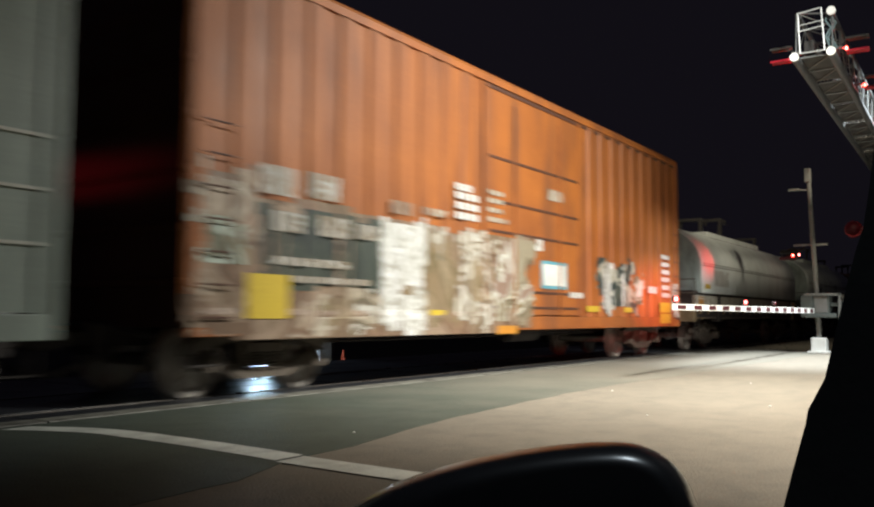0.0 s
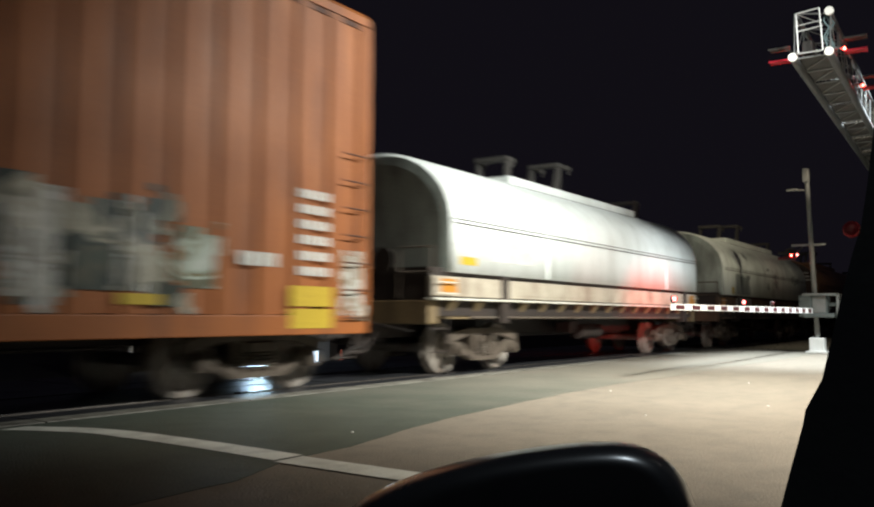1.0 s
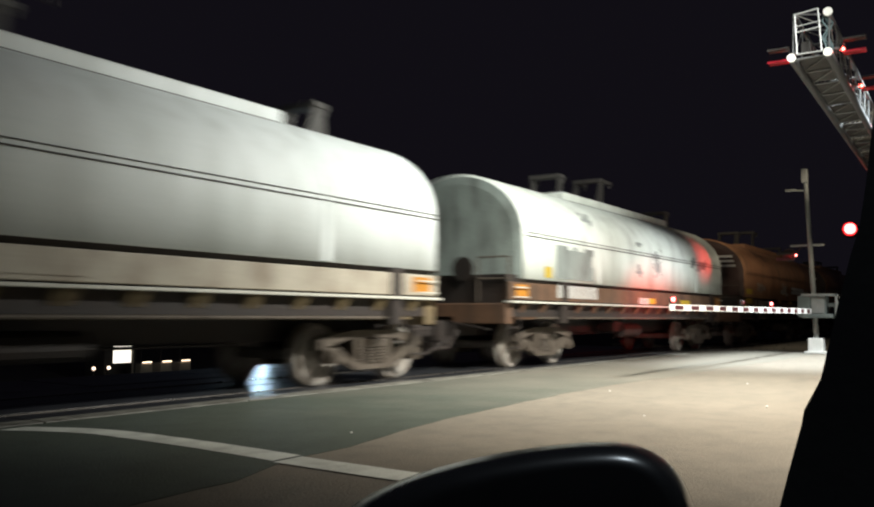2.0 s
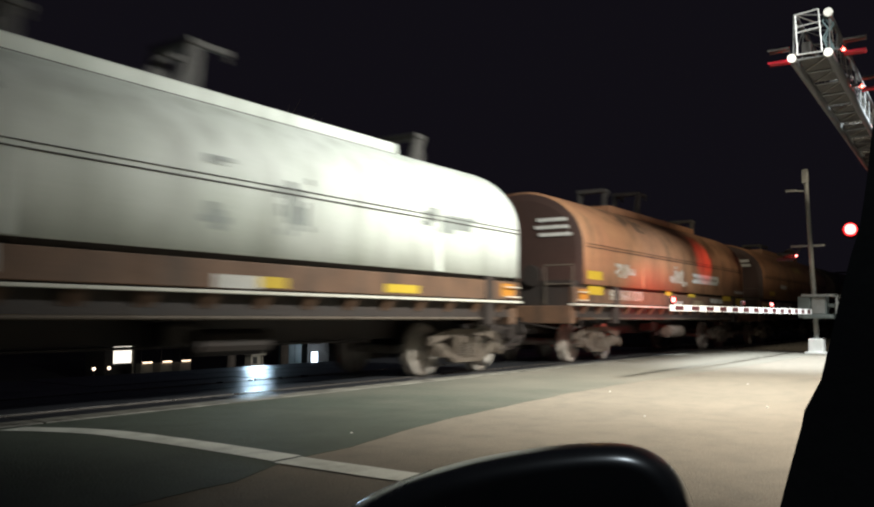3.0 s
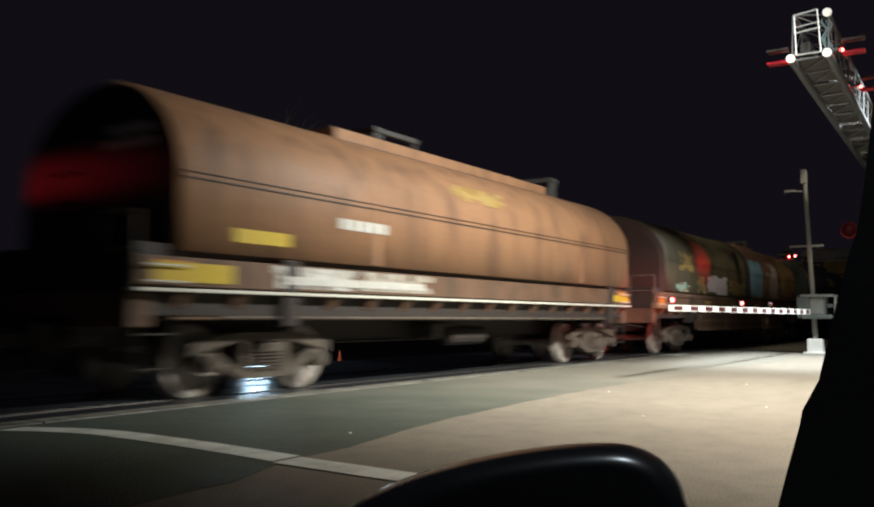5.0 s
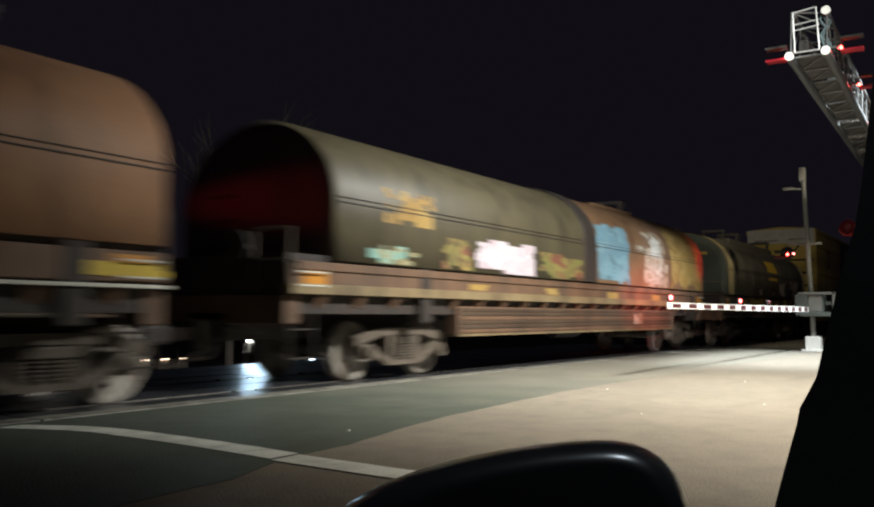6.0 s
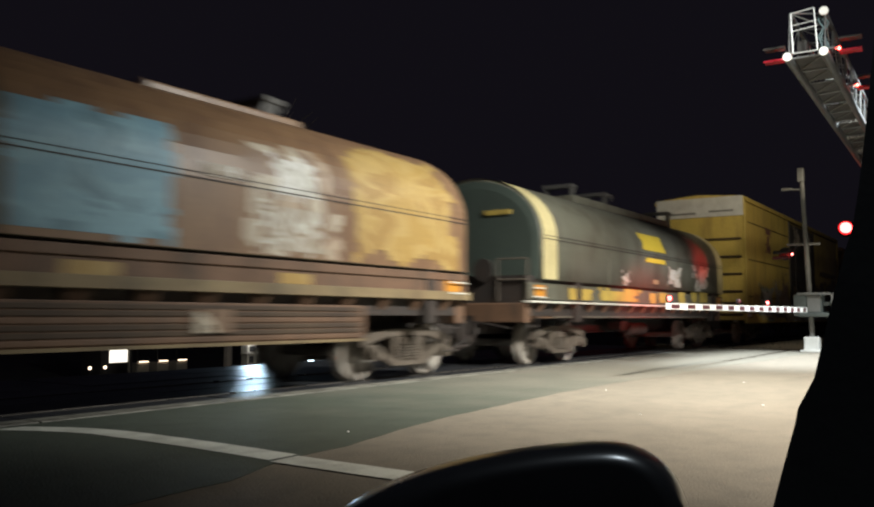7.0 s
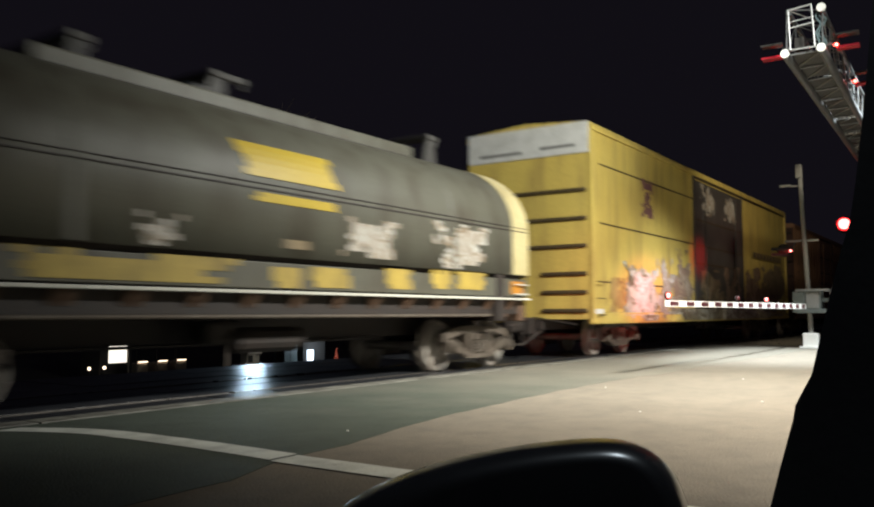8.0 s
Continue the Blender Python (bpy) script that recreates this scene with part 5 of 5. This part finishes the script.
# ---- the car that the camera is in: mirror and pillar ----
def build_car():
    c = thing("car", pose(0, 0, 0), "black car body with door mirror and windscreen pillar", "car")
    rings = []
    fwd, rgt = Vector((0.821, 0.571, 0)), Vector((0.571, -0.821, 0))

    def at(px, py, d):
        v = fwd * 0.9965 + Vector((0, 0, 0.076)) + rgt * ((px - 784) / 1477) + Vector((0, 0, 1)) * ((455 - py) / 1477)
        return Vector((0, 0, 0.981)) + v * d

    # housing: rounded shell, highest towards the pillar, tapering the other way
    def rim(u, k):
        if u < 0:
            return 1090 + 484 * u * k, 173 * max(0, 1 - (-u) ** 1.6) ** 0.5
        return 1090 + 162 * u * k, 173 * max(0, 1 - u ** 2.4) ** 0.45

    steps = [-1 + 2 * i / 40 for i in range(41)]
    for d, k in ((0.540, 0.74), (0.5412, 0.80), (0.544, 0.86), (0.549, 0.915), (0.557, 0.955), (0.570, 0.985), (0.592, 1.0), (0.62, 0.985), (0.66, 0.90), (0.69, 0.70)):
        top = [rim(u, k) for u in steps]
        ring = [at(x, 960 - y * k, d) for x, y in top] + [at(x, 960 + y * 0.9 * k, d) for x, y in reversed(top[1:-1])]
        rings.append(ring)
    smooth(part("mirror_housing", loft(B(), rings), M_cargloss, c, "glossy black door mirror housing"))
    # rain drops on the housing's outer edge
    rnd = random.Random(5)
    for k in range(16):
        u = rnd.uniform(0.35, 0.97)
        x, y = rim(u, 1.0)
        part("water_drop", ball(B(), at(x - 3, 960 - y * 0.975 + rnd.uniform(0, 10), 0.566 + rnd.uniform(0, 0.02)), rnd.uniform(0.0006, 0.0012), 8), M_drop, c)
    # pillar with its sail panel
    def strip(pts, wid, d, t):
        bm = B()
        loft(bm, [[at(x, y, d), at(x + wid, y, d), at(x + wid, y, d + t), at(x + 6, y, d + t)] for x, y in pts])
        return bm
    part("windscreen_pillar", strip([(1386, 930), (1412, 840), (1438, 755), (1443, 730), (1474, 676), (1489, 620), (1510, 540), (1536, 450), (1552, 405), (1566, 330), (1585, 200), (1603, 60), (1615, -40)], 420, 0.52, 0.05), M_carblack, c, "matt black pillar trim")
    part("mirror_foot", box(B(), 0.42, 0.60, 0.16, 0.36, 0.60, 0.74, 0.02), M_carblack, c)

    def shell(rings):
        return smooth(part("body", loft(B(), rings), M_cargloss, c))

    # lower body, bonnet and roof as rounded lofts along the car
    def section(x, half, z0, z1, r):
        mid, pts = -0.74, []
        for cx, cz, a0 in ((1, 1, 0), (-1, 1, 90), (-1, -1, 180), (1, -1, 270)):
            for k in range(4):
                a = radians(a0 + 30 * k)
                pts.append((x, mid + cx * (half - r) + r * math.cos(a), (z1 - r if cz > 0 else z0 + r) + r * math.sin(a)))
        return pts

    shell([section(-2.45, 0.70, 0.35, 0.72, 0.10), section(-2.3, 0.82, 0.24, 0.80, 0.12), section(-1.2, 0.86, 0.2, 0.72, 0.10), section(0.7, 0.86, 0.2, 0.72, 0.10), section(1.75, 0.84, 0.22, 0.74, 0.12), section(2.05, 0.70, 0.32, 0.66, 0.12)])
    smooth(part("bonnet", loft(B(), [section(0.72, 0.80, 0.70, 0.90, 0.06), section(1.3, 0.80, 0.68, 0.86, 0.06), section(1.95, 0.70, 0.6, 0.74, 0.05)]), M_cargloss, c))
    smooth(part("roof", loft(B(), [section(-1.6, 0.60, 1.30, 1.36, 0.025), section(-1.0, 0.68, 1.38, 1.44, 0.025), section(-0.2, 0.70, 1.40, 1.46, 0.025), section(0.25, 0.66, 1.36, 1.41, 0.02)]), M_cargloss, c))
    for x0, x1, y in ((-2.1, -1.55, -1.38), (-2.1, -1.55, -0.12), (-0.75, -0.7, -1.42), (0.72, 0.22, -1.40)):
        part("roof_pillar", rod(B(), (x0, y, 0.72), (x1, y, 1.40), 0.045, n=10), M_carblack, c)
    for x in (-1.55, 1.3):
        for y in (-1.52, -0.16):
            w = part("tyre", rod(B(), (x, y, 0.32), (x, y + 0.2, 0.32), 0.32, n=32), M_carblack, c)
            part("rim", rod(B(), (x, y - 0.01, 0.32), (x, y + 0.21, 0.32), 0.21, n=24), M_mastpaint, w)


build_car()


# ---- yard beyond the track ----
# posts added to carry the assumed lamps, all of them out of view
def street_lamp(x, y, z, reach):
    p = thing("street_lamp", pose(x, y - reach, 0), "assumed grey steel street lamp, out of view, with a long arm", "street lamp", "street lamps beside the road")
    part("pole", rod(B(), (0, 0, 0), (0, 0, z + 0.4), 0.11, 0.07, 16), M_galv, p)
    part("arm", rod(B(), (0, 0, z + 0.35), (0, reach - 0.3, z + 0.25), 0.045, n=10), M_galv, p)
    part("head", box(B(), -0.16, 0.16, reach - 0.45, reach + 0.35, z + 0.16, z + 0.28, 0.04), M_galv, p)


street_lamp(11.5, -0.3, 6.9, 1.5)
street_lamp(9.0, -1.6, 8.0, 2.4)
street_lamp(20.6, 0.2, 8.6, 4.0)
# this post only carries the mirror's highlight beam
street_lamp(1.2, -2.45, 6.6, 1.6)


def build_yard():
    Y, Z = 45.0, -3.2
    k = thing("kiosk", pose(31.0, Y, Z), "small dark kiosk with a bright lit window", "kiosk")
    part("wall", box(B(), -1.1, 1.1, 0.02, 2, 0, 2.85), M_shed_dark, k)
    part("window", box(B(), -0.52, 0.72, -0.02, 0.02, 1.22, 2.28), M_win_white, k, "white lit pane")
    part("sign_band", box(B(), -0.6, 0.78, -0.05, 0.02, 2.36, 2.78, 0.01), M_sign_warm, k)
    part("door_frame", box(B(), 0.80, 0.90, -0.06, 0.02, 0.3, 2.3, 0.01), M_shed, k)
    part("roof", box(B(), -1.3, 1.3, -0.3, 2.2, 2.85, 3.0, 0.03), M_shed_dark, k)
    for x in (28.8, 29.8):
        b = thing("low_lamp", pose(x, Y - 0.6, Z), "low warm yard lamp on a short post", "lamp", "low yard lamps")
        part("post", rod(B(), (0, 0, 0), (0, 0, 0.95), 0.04, n=8), M_shed_dark, b)
        part("head", ball(B(), (0, 0, 1.0), 0.10), M_lamp_warm, b)
    for x in (32.9, 34.4, 35.9):
        b = thing("parked_trailer", pose(x, Y, Z), "small dark parked trailer under a warm marker light", "trailer", "parked trailers")
        part("bed", box(B(), -0.45, 0.45, 0, 1.5, 0.45, 1.08, 0.05), M_shed, b)
        part("marker_light", box(B(), -0.33, 0.33, -0.08, 0.0, 1.14, 1.21), M_lamp_warm, b)
        part("post", rod(B(), (-0.4, 0.1, 0.5), (-0.4, 0.1, 1.9), 0.03, n=8), M_shed_dark, b)
    p = thing("pedestal_lamp", pose(15.35, 16.5, fall(16.5)), "bright white lamp on a pale trackside pedestal", "lamp")
    part("pedestal", box(B(), -0.03, 0.30, 0.05, 0.3, -0.05, 0.62, 0.02), M_shed, p)
    part("hatch", box(B(), 0.03, 0.17, 0.03, 0.06, 0.12, 0.3), M_shed_dark, p)
    for x in (0.36, 0.44):
        part("side_post", rod(B(), (x, 0.1, -0.05), (x - 0.03, 0.1, 0.5), 0.022, n=8), M_shed, p)
    part("shelf", box(B(), -0.06, 0.46, -0.02, 0.3, 0.34, 0.38, 0.008), M_shed, p)
    part("hatch", box(B(), 0.05, 0.24, 0.02, 0.06, 0.42, 0.56), M_shed_dark, p)
    part("lamp_head", box(B(), -0.13, 0.20, -0.08, 0.1, 0.63, 0.76, 0.06), M_lamp_white, p)
    b = thing("equipment_cabinet", pose(46.1, Y, Z + 0.15), "teal-grey roadside equipment cabinet", "cabinet")
    part("body", box(B(), -0.75, 0.75, 0, 1, 0, 1.9, 0.04), M_teal_post, b)
    part("door_gap", box(B(), -0.02, 0.02, -0.01, 0.02, 0.1, 1.8), M_shed_dark, b)
    b = thing("lit_kiosk", pose(48.4, Y, Z + 0.2), "dark kiosk with a bluish lit window", "kiosk")
    part("wall", box(B(), -0.9, 1.6, 0.03, 2, 0, 2.0), M_shed_dark, b)
    part("window", box(B(), -0.42, 0.22, -0.02, 0.03, 0.35, 1.15), M_win_blue, b)
    b = thing("traffic_cone", pose(51.4, Y, Z + 0.1), "orange traffic cone with a pale collar", "traffic cone")
    part("cone", rod(box(B(), -0.3, 0.3, -0.3, 0.3, 0, 0.06), (0, 0, 0.06), (0, 0, 1.3), 0.26, 0.05, 16), M_cone, b)
    part("collar", rod(B(), (0, 0, 0.55), (0, 0, 0.8), 0.145, 0.105, 16), M_white_paint, b)
    # lamp added before the lit window, to brighten the cone and cabinet
    lamp("kiosk_window_light", "POINT", (48.6, 43.6, -1.6), (48, 40, -2), 170, (0.75, 0.88, 1.0), 0.3)
    lamp("pedestal_light", "SPOT", (15.3, 16.3, fall(16.5) + 0.74), (9, 8, 0.3), 400, (0.55, 0.80, 1.0), 0.32, 50, 0.6)


build_yard()


def bare_tree(x, y, tall, seed):
    """A leafless tree: tapered trunk, limbs and fine twigs."""
    rnd = random.Random(seed)
    t = thing("bare_tree", pose(x, y, fall(y)), "leafless grey tree standing dark behind the track", "tree", "trees behind the track")
    bark = M_bark
    trunk, limbs, twigs = B(), B(), B()

    def grow(a, way, length, r, depth):
        bend = Vector((rnd.uniform(-1, 1), rnd.uniform(-1, 1), rnd.uniform(-0.2, 0.5))) * 0.22
        mid = a + way * length * 0.5
        end = mid + (way + bend).normalized() * length * 0.5
        bm = trunk if depth == 0 else limbs if depth < 3 else twigs
        rod(bm, a, mid, r, r * 0.85, 8 if depth < 2 else 4, False)
        rod(bm, mid, end, r * 0.85, r * 0.66, 8 if depth < 2 else 4, False)
        if depth == 5:
            return
        for k in range(3 if depth < 4 else 2):
            turn = Vector((rnd.uniform(-1, 1), rnd.uniform(-1, 1), rnd.uniform(0.1, 0.9))).normalized()
            start = end if k else mid
            grow(start, (way * 0.75 + turn * 0.65).normalized(), length * rnd.uniform(0.55, 0.75), r * rnd.uniform(0.5, 0.64), depth + 1)

    grow(Vector((0, 0, 0)), Vector((0, 0, 1)), tall * 0.36, tall * 0.017, 0)
    for name, bm in (("trunk", trunk), ("limb", limbs), ("twig", twigs)):
        o = part(name, bm, bark, t)
        if name != "trunk":
            tagged(o, kind="stuff")


for x, y, tall, seed in ((23.0, 26.0, 11.5, 3), (27.5, 27.5, 12.0, 8)):
    bare_tree(x, y, tall, seed)


def motions():
    for car, a, b in CARS:
        mid = SPEED * (a + b) / 2
        walk(car, [(t, pose(mid - SPEED * t, MID, 0)) for t in (0, 2, 4, 6, 8)])
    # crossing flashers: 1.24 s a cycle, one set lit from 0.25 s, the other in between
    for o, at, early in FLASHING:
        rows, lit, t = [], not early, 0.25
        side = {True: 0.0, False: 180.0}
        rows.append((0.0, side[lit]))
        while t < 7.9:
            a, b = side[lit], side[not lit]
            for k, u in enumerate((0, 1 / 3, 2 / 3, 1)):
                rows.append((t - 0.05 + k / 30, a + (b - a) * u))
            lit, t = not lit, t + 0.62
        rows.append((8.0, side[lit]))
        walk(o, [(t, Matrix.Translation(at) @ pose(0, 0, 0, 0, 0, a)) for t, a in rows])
    step = 1 / 30
    for w, x in ROLLING:
        walk(w, [(i * step, pose(x, 0, WHEEL + 0.016, 0, -math.degrees(SPEED * i * step / WHEEL), 0)) for i in range(241)])


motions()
